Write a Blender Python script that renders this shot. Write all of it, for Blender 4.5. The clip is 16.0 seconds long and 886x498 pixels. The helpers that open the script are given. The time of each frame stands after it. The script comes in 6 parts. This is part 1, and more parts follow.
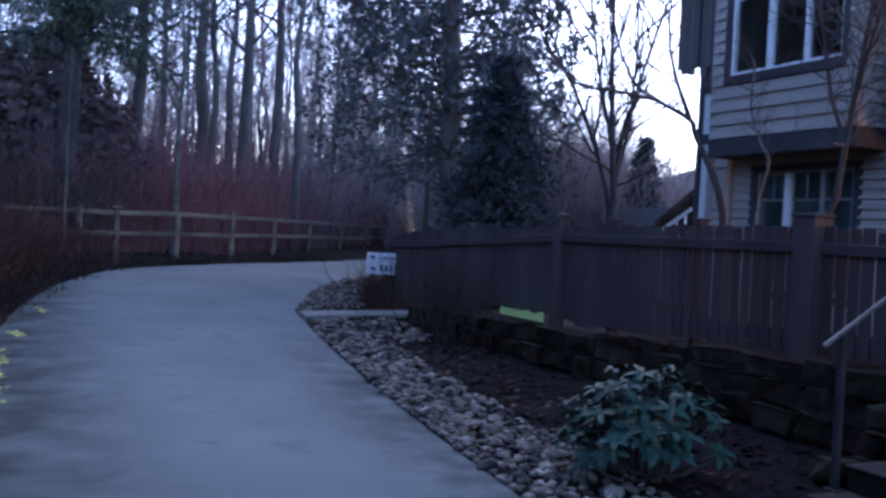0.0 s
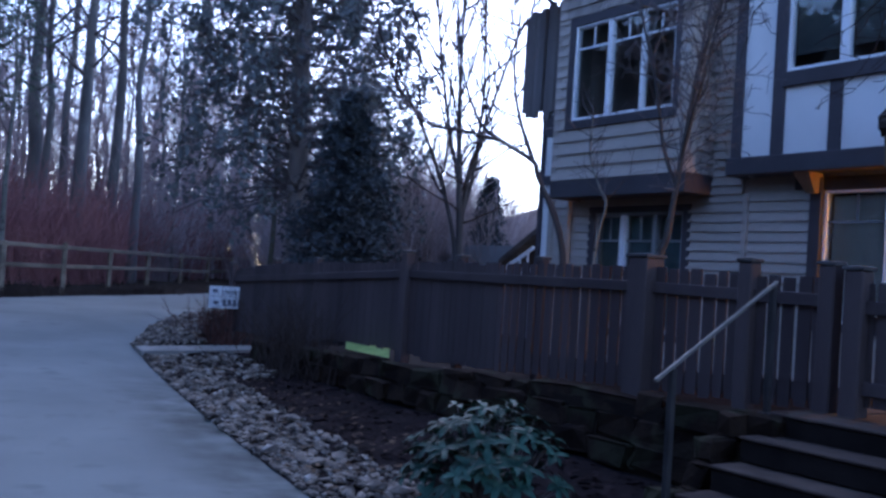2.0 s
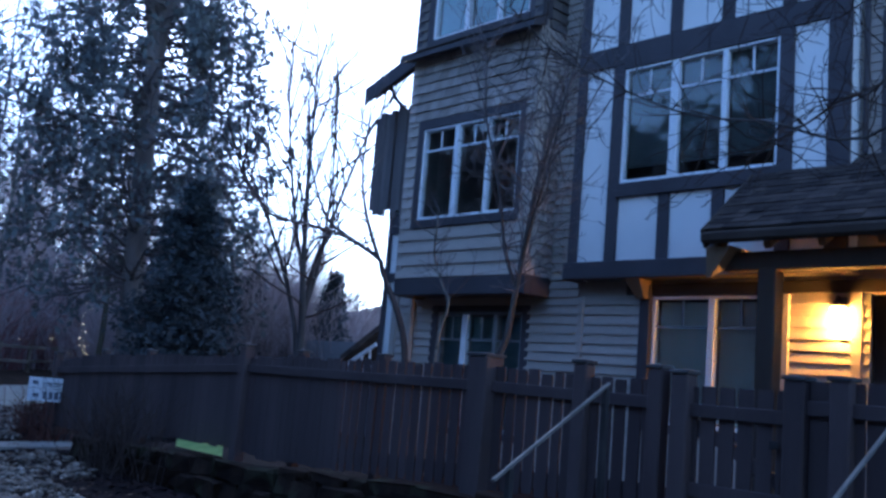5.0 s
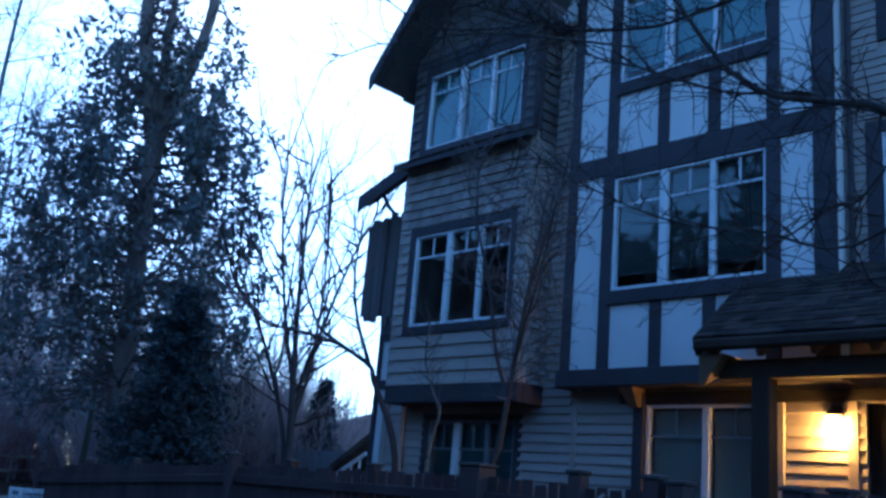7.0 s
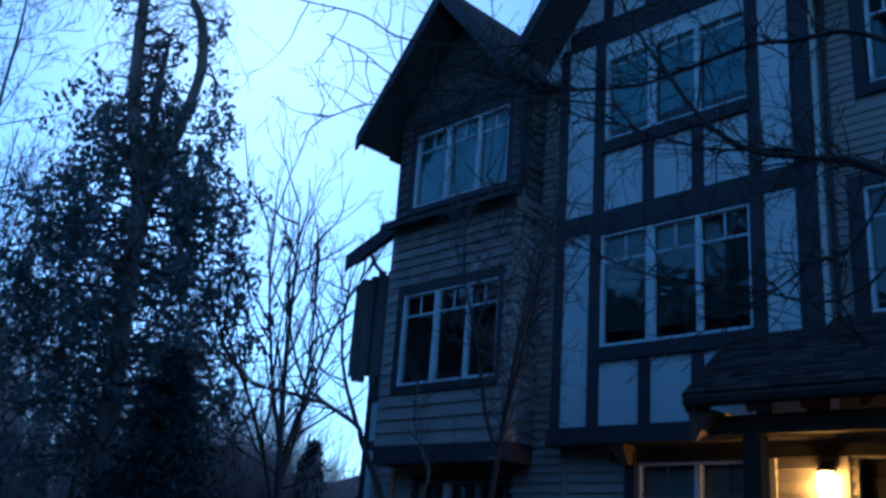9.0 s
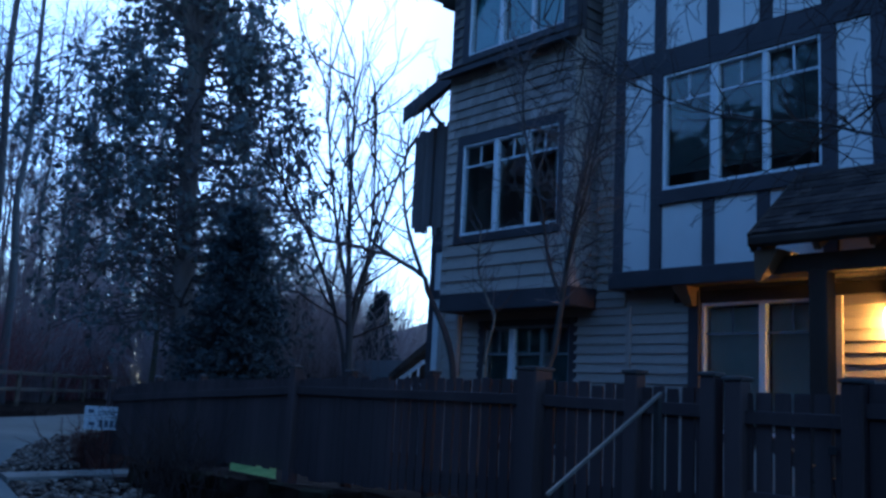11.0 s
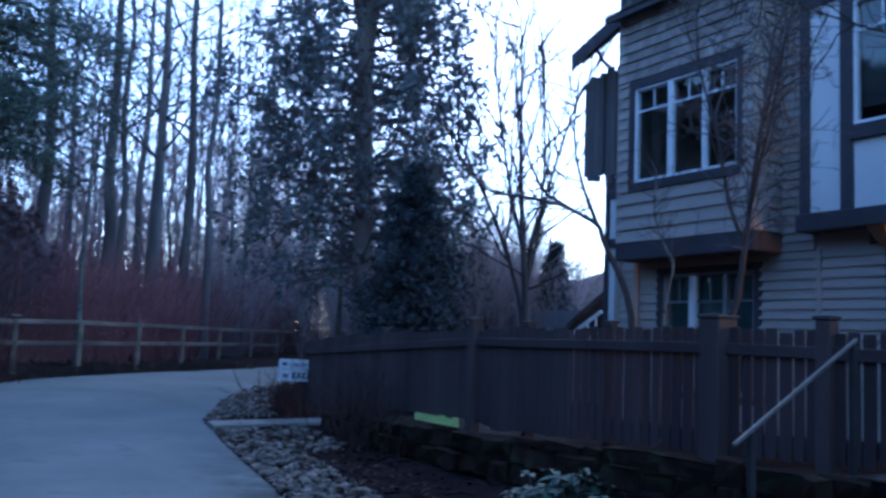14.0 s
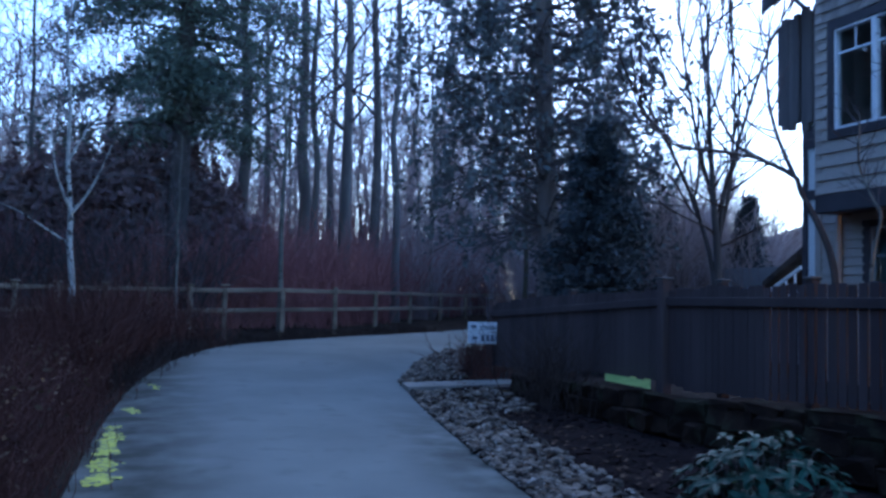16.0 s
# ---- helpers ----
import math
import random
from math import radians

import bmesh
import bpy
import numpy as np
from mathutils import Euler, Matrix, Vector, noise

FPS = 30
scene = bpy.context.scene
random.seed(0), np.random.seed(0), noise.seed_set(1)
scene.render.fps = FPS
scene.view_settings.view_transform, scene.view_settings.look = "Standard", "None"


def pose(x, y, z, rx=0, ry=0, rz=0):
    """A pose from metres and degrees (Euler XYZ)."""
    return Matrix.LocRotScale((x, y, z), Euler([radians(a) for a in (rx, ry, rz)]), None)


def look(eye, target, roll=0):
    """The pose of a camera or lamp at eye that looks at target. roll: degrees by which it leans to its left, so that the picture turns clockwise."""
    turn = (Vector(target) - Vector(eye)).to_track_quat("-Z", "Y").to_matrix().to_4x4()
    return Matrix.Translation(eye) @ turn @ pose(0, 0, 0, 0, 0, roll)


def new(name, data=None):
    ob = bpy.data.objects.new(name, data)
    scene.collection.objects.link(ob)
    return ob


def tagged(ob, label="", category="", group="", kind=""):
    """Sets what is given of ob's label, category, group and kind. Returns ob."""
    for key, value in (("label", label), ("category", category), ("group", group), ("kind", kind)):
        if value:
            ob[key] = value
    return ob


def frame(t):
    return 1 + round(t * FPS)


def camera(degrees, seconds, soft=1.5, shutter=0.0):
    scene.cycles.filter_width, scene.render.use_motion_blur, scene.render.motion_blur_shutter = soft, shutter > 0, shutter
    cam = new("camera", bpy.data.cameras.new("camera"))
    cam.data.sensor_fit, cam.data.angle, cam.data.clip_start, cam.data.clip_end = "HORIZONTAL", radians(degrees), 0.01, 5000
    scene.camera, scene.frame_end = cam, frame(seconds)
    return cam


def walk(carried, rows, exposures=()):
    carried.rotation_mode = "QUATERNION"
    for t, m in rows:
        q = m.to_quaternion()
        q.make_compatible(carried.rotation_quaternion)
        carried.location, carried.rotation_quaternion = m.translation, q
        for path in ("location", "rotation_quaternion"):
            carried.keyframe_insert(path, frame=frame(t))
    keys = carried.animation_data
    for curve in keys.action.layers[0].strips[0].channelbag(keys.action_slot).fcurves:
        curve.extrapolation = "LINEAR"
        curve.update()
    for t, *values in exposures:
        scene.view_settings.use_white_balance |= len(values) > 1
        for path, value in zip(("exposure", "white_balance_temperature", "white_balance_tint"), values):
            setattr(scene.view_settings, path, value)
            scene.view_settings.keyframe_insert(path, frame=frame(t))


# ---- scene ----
cam = camera(50.75, 16.0, soft=2.8, shutter=0.4)
PATH = [
    (0, (0, 0, 1.55), (-1.8166, 0.8358, 1.5125), 2.92),
    (0.5, (0, 0, 1.55), (-1.7829, 0.9062, 1.5481), 3.64),
    (1, (0, 0, 1.55), (-1.7459, 0.9755, 1.5555), 3.59),
    (1.5, (0, 0, 1.55), (-1.6934, 1.0638, 1.5726), 3.54),
    (2, (0, 0, 1.55), (-1.6589, 1.1157, 1.6071), 3.78),
    (2.5, (0, 0, 1.55), (-1.6396, 1.1416, 1.6428), 3.89),
    (3, (0, 0, 1.55), (-1.5714, 1.2288, 1.6943), 4.44),
    (3.5, (0, 0, 1.55), (-1.5116, 1.2995, 1.7128), 4.68),
    (4, (0, 0, 1.55), (-1.4779, 1.3324, 1.7509), 5.02),
    (6.5, (0, 0, 1.55), (-1.4212, 1.3369, 1.9891), 5.10),
    (7, (0, 0, 1.55), (-1.4151, 1.3178, 2.0606), 5.10),
    (7.5, (0, 0, 1.55), (-1.3991, 1.3142, 2.1117), 4.62),
    (8, (0, 0, 1.55), (-1.3820, 1.3150, 2.1509), 4.59),
    (8.5, (0, 0, 1.55), (-1.3656, 1.3054, 2.2066), 4.66),
    (9, (0, 0, 1.55), (-1.3774, 1.3053, 2.1816), 4.38),
    (9.5, (0, 0, 1.55), (-1.4375, 1.2971, 2.0512), 3.42),
    (12, (0, 0, 1.55), (-1.5334, 1.2570, 1.8122), 3.04),
    (12.5, (0, 0, 1.55), (-1.5689, 1.2219, 1.7633), 2.95),
    (13, (0, 0, 1.55), (-1.6309, 1.1404, 1.7492), 2.94),
    (13.5, (0, 0, 1.55), (-1.6761, 1.0725, 1.7516), 2.67),
    (14, (0, 0, 1.55), (-1.7289, 0.9865, 1.7439), 2.19),
    (14.5, (0, 0, 1.55), (-1.8013, 0.8547, 1.7072), 1.89),
    (15, (0, 0, 1.55), (-1.8480, 0.7526, 1.6856), 1.47),
    (15.5, (0, 0, 1.55), (-1.8719, 0.6936, 1.6716), 1.65),
    (16, (0, 0, 1.55), (-1.8946, 0.6326, 1.6523), 1.11),
]
EXPOSURES = [
    (0.0, 2.13, 5450, 28), (1.0, 2.10, 5370, 27), (2.0, 2.2, 5340, 26), (3.0, 2.42, 5330, 24), (3.5, 2.48, 5420, 22), (4.2, 2.42, 5400, 20), (5.3, 2.02, 4720, 14), (6.5, 1.74, 4330, 8),
    (7.0, 1.42, 4250, 6), (8.0, 0.86, 4130, 2), (9.0, 0.30, 3910, 1), (9.7, 0.25, 3960, 1),
    (10.8, 0.94, 4310, 6), (11.8, 1.50, 4420, 12), (13.0, 1.90, 4630, 14), (14.2, 1.98, 4740, 14), (16.0, 1.88, 4820, 14),
]
walk(cam, [(t, look(eye, target, roll)) for t, eye, target, roll in PATH], EXPOSURES)

# ---- light: a clear-edged grey dusk, with one porch lantern lit ----
SUN_EL, SUN_AZ = radians(32), radians(60)      # azimuth to the left of +y
world = bpy.data.worlds.new("dusk_sky")
scene.world = world
world.use_nodes = True
wn = world.node_tree
sky = wn.nodes.new("ShaderNodeTexSky")
sky.sky_type, sky.sun_disc = "NISHITA", False
sky.sun_elevation, sky.sun_rotation = SUN_EL, -SUN_AZ
sky.air_density, sky.dust_density, sky.ozone_density = 1.0, 0.4, 2.0
wn.links.new(sky.outputs["Color"], wn.nodes["Background"].inputs["Color"])
wn.nodes["Background"].inputs["Strength"].default_value = 0.10
sun = new("sun", bpy.data.lights.new("sun", "SUN"))
sun.data.energy, sun.data.angle, sun.data.color = 0.5, radians(60), (1.0, 0.95, 0.9)
sun.matrix_world = look((-40 * math.sin(SUN_AZ), 40 * math.cos(SUN_AZ), 40 * math.tan(SUN_EL)), (0, 0, 0))


# ---- materials ----
def mat(name, c1, c2, rough=0.8, scale=3.0, fine=40.0, bump=0.3, rnd=0.2, stretch=(1, 1, 1), metal=0.0, spots=None, spot_scale=9.0, spot_at=0.62, spec=0.3, edge=None):
    """Two colours mixed by a broad noise, fine grain for tone and relief, a tone of its own for each piece, and optional stains."""
    m = bpy.data.materials.new(name)
    m.use_nodes = True
    nt = m.node_tree
    n, l = nt.nodes, nt.links
    b = n["Principled BSDF"]
    geo = n.new("ShaderNodeNewGeometry")
    mp = n.new("ShaderNodeMapping")
    mp.inputs["Scale"].default_value = stretch
    l.new(geo.outputs["Position"], mp.inputs["Vector"])
    big, small = n.new("ShaderNodeTexNoise"), n.new("ShaderNodeTexNoise")
    for node, s, d in ((big, scale, 4), (small, fine, 3)):
        node.inputs["Scale"].default_value, node.inputs["Detail"].default_value = s, d
        l.new(mp.outputs["Vector"], node.inputs["Vector"])
    mix = n.new("ShaderNodeMix")
    mix.data_type = "RGBA"
    ramp = n.new("ShaderNodeMapRange")
    ramp.inputs["From Min"].default_value, ramp.inputs["From Max"].default_value = 0.35, 0.65
    l.new(big.outputs["Fac"], ramp.inputs["Value"])
    l.new(ramp.outputs["Result"], mix.inputs[0])
    mix.inputs[6].default_value, mix.inputs[7].default_value = (*c1, 1), (*c2, 1)
    col = mix.outputs[2]
    if spots:
        sp = n.new("ShaderNodeTexNoise")
        sp.inputs["Scale"].default_value, sp.inputs["Detail"].default_value = spot_scale, 6
        l.new(geo.outputs["Position"], sp.inputs["Vector"])
        sr = n.new("ShaderNodeMapRange")
        sr.inputs["From Min"].default_value, sr.inputs["From Max"].default_value = spot_at, spot_at + 0.1
        l.new(sp.outputs["Fac"], sr.inputs["Value"])
        m2 = n.new("ShaderNodeMix")
        m2.data_type = "RGBA"
        l.new(sr.outputs["Result"], m2.inputs[0])
        l.new(col, m2.inputs[6])
        m2.inputs[7].default_value = (*spots, 1)
        col = m2.outputs[2]
    if edge:
        # mossy dirt along the planted side of the path
        sep = n.new("ShaderNodeSeparateXYZ")
        l.new(geo.outputs["Position"], sep.inputs[0])
        run = n.new("ShaderNodeMath")
        run.operation = "MULTIPLY_ADD"
        run.inputs[1].default_value = 0.12
        l.new(sep.outputs[0], run.inputs[0])
        l.new(sep.outputs[1], run.inputs[2])
        er = n.new("ShaderNodeMapRange")
        er.interpolation_type = "SMOOTHSTEP"
        er.inputs["From Min"].default_value, er.inputs["From Max"].default_value = edge
        l.new(run.outputs[0], er.inputs["Value"])
        en = n.new("ShaderNodeTexNoise")
        en.inputs["Scale"].default_value, en.inputs["Detail"].default_value = 1.9, 7
        l.new(geo.outputs["Position"], en.inputs["Vector"])
        em = n.new("ShaderNodeMapRange")
        em.inputs["From Min"].default_value, em.inputs["From Max"].default_value = 0.30, 0.62
        l.new(en.outputs["Fac"], em.inputs["Value"])
        mul = n.new("ShaderNodeMath")
        mul.operation = "MULTIPLY"
        near = n.new("ShaderNodeMapRange")
        near.inputs["From Min"].default_value, near.inputs["From Max"].default_value = -13.5, -8.5
        l.new(sep.outputs[0], near.inputs["Value"])
        m0 = n.new("ShaderNodeMath")
        m0.operation = "MULTIPLY"
        l.new(near.outputs["Result"], m0.inputs[0])
        l.new(er.outputs["Result"], m0.inputs[1])
        # and soil washed over its other side
        run2 = n.new("ShaderNodeMath")
        run2.operation = "MULTIPLY_ADD"
        run2.inputs[1].default_value = 0.035
        l.new(sep.outputs[0], run2.inputs[0])
        l.new(sep.outputs[1], run2.inputs[2])
        er2 = n.new("ShaderNodeMapRange")
        er2.interpolation_type = "SMOOTHSTEP"
        er2.inputs["From Min"].default_value, er2.inputs["From Max"].default_value = 1.15, -0.45
        l.new(run2.outputs[0], er2.inputs["Value"])
        l.new(m0.outputs[0], mul.inputs[0])
        l.new(em.outputs["Result"], mul.inputs[1])
        em2 = n.new("ShaderNodeMapRange")
        em2.inputs["From Min"].default_value, em2.inputs["From Max"].default_value = 0.15, 0.60
        l.new(en.outputs["Fac"], em2.inputs["Value"])
        mul2 = n.new("ShaderNodeMath")
        mul2.operation = "MULTIPLY"
        l.new(er2.outputs["Result"], mul2.inputs[0])
        l.new(em2.outputs["Result"], mul2.inputs[1])
        top = n.new("ShaderNodeMath")
        top.operation = "MAXIMUM"
        l.new(mul.outputs[0], top.inputs[0])
        l.new(mul2.outputs[0], top.inputs[1])
        m3 = n.new("ShaderNodeMix")
        m3.data_type = "RGBA"
        l.new(top.outputs[0], m3.inputs[0])
        l.new(col, m3.inputs[6])
        m3.inputs[7].default_value = (0.048, 0.053, 0.045, 1)
        col = m3.outputs[2]
    hsv = n.new("ShaderNodeHueSaturation")
    l.new(col, hsv.inputs["Color"])
    info, isl = n.new("ShaderNodeObjectInfo"), geo
    a1 = n.new("ShaderNodeMath")
    a1.operation = "MULTIPLY_ADD"
    l.new(info.outputs["Random"], a1.inputs[0])
    a1.inputs[1].default_value, a1.inputs[2].default_value = rnd, 1 - rnd * 0.5 - 0.15
    a2 = n.new("ShaderNodeMath")
    a2.operation = "MULTIPLY_ADD"
    l.new(small.outputs["Fac"], a2.inputs[0])
    a2.inputs[1].default_value = 0.3
    l.new(a1.outputs[0], a2.inputs[2])
    a3 = n.new("ShaderNodeMath")
    a3.operation = "MULTIPLY_ADD"
    l.new(isl.outputs["Random Per Island"], a3.inputs[0])
    a3.inputs[1].default_value = rnd * 0.6
    l.new(a2.outputs[0], a3.inputs[2])
    l.new(a3.outputs[0], hsv.inputs["Value"])
    l.new(hsv.outputs["Color"], b.inputs["Base Color"])
    rr = n.new("ShaderNodeMapRange")
    rr.inputs["To Min"].default_value, rr.inputs["To Max"].default_value = max(0.05, rough - 0.12), min(1.0, rough + 0.1)
    l.new(small.outputs["Fac"], rr.inputs["Value"])
    l.new(rr.outputs["Result"], b.inputs["Roughness"])
    b.inputs["Metallic"].default_value = metal
    b.inputs["Specular IOR Level"].default_value = spec
    if bump:
        bp = n.new("ShaderNodeBump")
        bp.inputs["Strength"].default_value, bp.inputs["Distance"].default_value = bump, 0.01
        l.new(small.outputs["Fac"], bp.inputs["Height"])
        l.new(bp.outputs["Normal"], b.inputs["Normal"])
    return m


def glass(name):
    m = bpy.data.materials.new(name)
    m.use_nodes = True
    b = m.node_tree.nodes["Principled BSDF"]
    b.inputs["Base Color"].default_value = (0.92, 0.97, 0.96, 1)
    b.inputs["Roughness"].default_value, b.inputs["IOR"].default_value = 0.01, 1.5
    b.inputs["Transmission Weight"].default_value = 1.0
    return m


def glow(name, colour, strength):
    m = bpy.data.materials.new(name)
    m.use_nodes = True
    b = m.node_tree.nodes["Principled BSDF"]
    b.inputs["Base Color"].default_value = (*colour, 1)
    b.inputs["Emission Color"].default_value, b.inputs["Emission Strength"].default_value = (*colour, 1), strength
    return m


ASPHALT = mat("asphalt", (0.166, 0.180, 0.169), (0.206, 0.222, 0.208), 0.85, 0.55, 120, 0.5, 0, spots=(0.160, 0.174, 0.163), spot_scale=2.6, spot_at=0.58, spec=0.08, edge=(1.25, 2.2))
EARTH = mat("leaf_litter_earth", (0.016, 0.012, 0.010), (0.034, 0.025, 0.018), 0.95, 1.2, 30, 0.9, 0, spec=0.05)
MULCH = mat("bark_mulch", (0.009, 0.007, 0.008), (0.018, 0.013, 0.014), 0.95, 2.0, 45, 1.0, 0, spec=0.05)
CAP = mat("weathered_cap", (0.05, 0.046, 0.045), (0.085, 0.078, 0.074), 0.85, 4, 50, 0.4, 0.4)
RISER = mat("dark_stair_riser", (0.011, 0.008, 0.007), (0.020, 0.015, 0.013), 0.9, 3, 50, 0.5, 0.2, spec=0.1)
DARKTWIG = mat("blackish_twig", (0.034, 0.025, 0.022), (0.060, 0.043, 0.036), 0.9, 3, 20, 0.3, 0.4, spec=0.1)
TURF = mat("turf", (0.22, 0.32, 0.085), (0.33, 0.42, 0.12), 0.9, 5, 80, 0.8, 0.2)
ROCK = mat("river_rock", (0.040, 0.032, 0.026), (0.29, 0.238, 0.185), 0.85, 6, 60, 0.5, 1.35, spec=0.2, spots=(0.44, 0.39, 0.33), spot_scale=13, spot_at=0.58)
WALLSTONE = mat("mossy_wall_stone", (0.014, 0.0085, 0.0065), (0.030, 0.019, 0.0125), 0.95, 4, 35, 0.8, 0.5, spec=0.1, spots=(0.034, 0.031, 0.018), spot_scale=3.0, spot_at=0.52)
CONCRETE = mat("concrete", (0.175, 0.164, 0.142), (0.245, 0.230, 0.200), 0.85, 2.2, 70, 0.4, 0.1)
STEP = mat("weathered_step_concrete", (0.034, 0.023, 0.018), (0.068, 0.049, 0.038), 0.9, 3, 60, 0.5, 0.2, spots=(0.06, 0.06, 0.045))
FENCE = mat("charcoal_fence_paint", (0.061, 0.044, 0.043), (0.084, 0.062, 0.058), 0.7, 2.0, 60, 0.35, 0.35, stretch=(1, 1, 0.15), spec=0.2)
OLDWOOD = mat("weathered_rail_wood", (0.13, 0.103, 0.074), (0.28, 0.222, 0.16), 0.9, 3, 50, 0.6, 0.4, stretch=(0.3, 0.3, 1))
SIDING = mat("taupe_lap_siding", (0.34, 0.295, 0.25), (0.41, 0.355, 0.305), 0.75, 1.0, 50, 0.25, 0.14, stretch=(0.2, 0.2, 1))
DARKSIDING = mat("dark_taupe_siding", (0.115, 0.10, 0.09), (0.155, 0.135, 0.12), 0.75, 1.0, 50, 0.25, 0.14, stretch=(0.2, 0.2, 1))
SHINGLE = mat("grey_brown_wall_shingle", (0.225, 0.192, 0.168), (0.315, 0.27, 0.236), 0.85, 3, 60, 0.5, 0.5, stretch=(1, 1, 0.2))
TRIM = mat("slate_trim_paint", (0.050, 0.044, 0.049), (0.068, 0.060, 0.066), 0.6, 1.5, 50, 0.2, 0.1)
STUCCO = mat("white_stucco", (0.80, 0.785, 0.745), (0.87, 0.86, 0.825), 0.9, 1.2, 130, 0.5, 0.05)
WHITE = mat("white_vinyl", (0.78, 0.79, 0.80), (0.84, 0.84, 0.84), 0.4, 2, 40, 0.05, 0.03, spec=0.5)
ROOF = mat("asphalt_roof_shingle", (0.030, 0.024, 0.022), (0.062, 0.048, 0.040), 0.9, 4, 90, 0.7, 1.1, spec=0.15)
SOFFIT = mat("soffit_board", (0.07, 0.068, 0.068), (0.10, 0.096, 0.092), 0.8, 2, 40, 0.2, 0.1)
TIMBER = mat("brown_porch_timber", (0.13, 0.085, 0.05), (0.19, 0.13, 0.08), 0.7, 2, 50, 0.3, 0.15, stretch=(1, 1, 0.2))
DARKTIMBER = mat("dark_porch_timber", (0.040, 0.030, 0.024), (0.065, 0.050, 0.040), 0.8, 2, 50, 0.3, 0.15, stretch=(1, 1, 0.2), spec=0.15)
BUMPBOARD = mat("purple_brown_board", (0.095, 0.083, 0.080), (0.145, 0.126, 0.118), 0.85, 3, 40, 0.4, 0.4, stretch=(1, 1, 0.2))
DOOR = mat("dark_door_paint", (0.035, 0.03, 0.03), (0.05, 0.043, 0.04), 0.5, 2, 40, 0.1, 0)
BLIND = mat("cream_blind", (0.62, 0.59, 0.52), (0.70, 0.67, 0.60), 0.8, 1.5, 30, 0.1, 0.1)
SHADE = mat("slate_shade_cloth", (0.09, 0.105, 0.105), (0.12, 0.135, 0.135), 0.85, 1.5, 30, 0.1, 0.1)
# blind cloth whose teal also carries the sky reflected in the top panes
TEALSHADE = mat("teal_reflection_cloth", (0.28, 0.44, 0.46), (0.34, 0.50, 0.52), 0.85, 1.5, 30, 0.1, 0.1)
ROOM = mat("dim_room_plaster", (0.10, 0.088, 0.082), (0.15, 0.13, 0.12), 0.9, 1, 20, 0.1, 0)
STEEL = mat("galvanised_rail", (0.14, 0.126, 0.108), (0.20, 0.18, 0.155), 0.6, 4, 60, 0.1, 0.05, metal=0.15, spec=0.3)
DARKSTEEL = mat("dark_rail_post", (0.030, 0.027, 0.026), (0.05, 0.045, 0.042), 0.7, 4, 60, 0.1, 0.05, spec=0.15)
BARK = mat("grey_brown_bark", (0.046, 0.041, 0.040), (0.082, 0.073, 0.068), 0.95, 3, 25, 1.0, 0.3, stretch=(1, 1, 0.25))
MOSSBARK = mat("mossy_bark", (0.05, 0.048, 0.034), (0.10, 0.09, 0.06), 0.95, 3, 25, 1.0, 0.3, stretch=(1, 1, 0.25))
GREYBARK = mat("pale_grey_bark", (0.10, 0.094, 0.078), (0.20, 0.188, 0.158), 0.9, 4, 25, 0.7, 0.2, stretch=(1, 1, 0.6), spots=(0.06, 0.06, 0.045), spot_at=0.58)
EVERBARK = mat("purple_brown_bark", (0.12, 0.10, 0.094), (0.19, 0.16, 0.145), 0.95, 3, 20, 1.0, 0.2, stretch=(1, 1, 0.2))
# far trunks: distance haze is put into the bark colour
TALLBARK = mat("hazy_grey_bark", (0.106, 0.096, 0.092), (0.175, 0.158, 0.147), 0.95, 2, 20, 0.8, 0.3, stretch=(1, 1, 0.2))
SCRUB = mat("dark_brown_foliage", (0.150, 0.104, 0.109), (0.234, 0.166, 0.164), 0.9, 0.7, 20, 0.2, 0.8, spec=0.1)
PALEBARK = mat("pale_birch_bark", (0.40, 0.40, 0.37), (0.58, 0.57, 0.53), 0.85, 5, 20, 0.5, 0.1, stretch=(1, 1, 2.5), spots=(0.05, 0.045, 0.04), spot_scale=7, spot_at=0.56)
TWIG = mat("dark_twig", (0.075, 0.065, 0.065), (0.125, 0.107, 0.103), 0.9, 3, 20, 0.3, 0.4)
# far twigs paled so that their colour carries the distance haze
HAZETWIG = mat("haze_paled_twig", (0.26, 0.205, 0.200), (0.36, 0.29, 0.28), 0.9, 0.6, 20, 0.2, 0.4)
REDTWIG = mat("red_brown_twig", (0.052, 0.022, 0.017), (0.10, 0.042, 0.031), 0.85, 2.5, 20, 0.2, 0.5)
BROWNTWIG = mat("purple_brown_twig", (0.209, 0.097, 0.099), (0.319, 0.154, 0.138), 0.9, 0.5, 20, 0.2, 0.5)
NEEDLE = mat("dark_spruce_needles", (0.036, 0.044, 0.047), (0.056, 0.066, 0.070), 0.8, 1.2, 20, 0.2, 0.3)
CEDAR = mat("grey_green_foliage", (0.095, 0.102, 0.100), (0.145, 0.150, 0.142), 0.9, 0.9, 20, 0.2, 0.25, spec=0.05)
PINE = mat("olive_needles", (0.078, 0.098, 0.074), (0.125, 0.150, 0.112), 0.8, 0.9, 20, 0.2, 0.7)
LITTER = mat("withered_leaf", (0.045, 0.030, 0.020), (0.12, 0.08, 0.05), 0.9, 3, 30, 0.2, 0.9, spec=0.1)
RHODO = mat("rhododendron_leaf", (0.014, 0.046, 0.032), (0.040, 0.084, 0.058), 0.5, 12, 30, 0.15, 1.1, spec=0.13)
PAINTMARK = mat("yellow_road_paint", (0.36, 0.40, 0.06), (0.55, 0.58, 0.09), 0.85, 9, 60, 0.3, 0.2, spots=(0.15, 0.165, 0.12), spot_scale=16, spot_at=0.5)
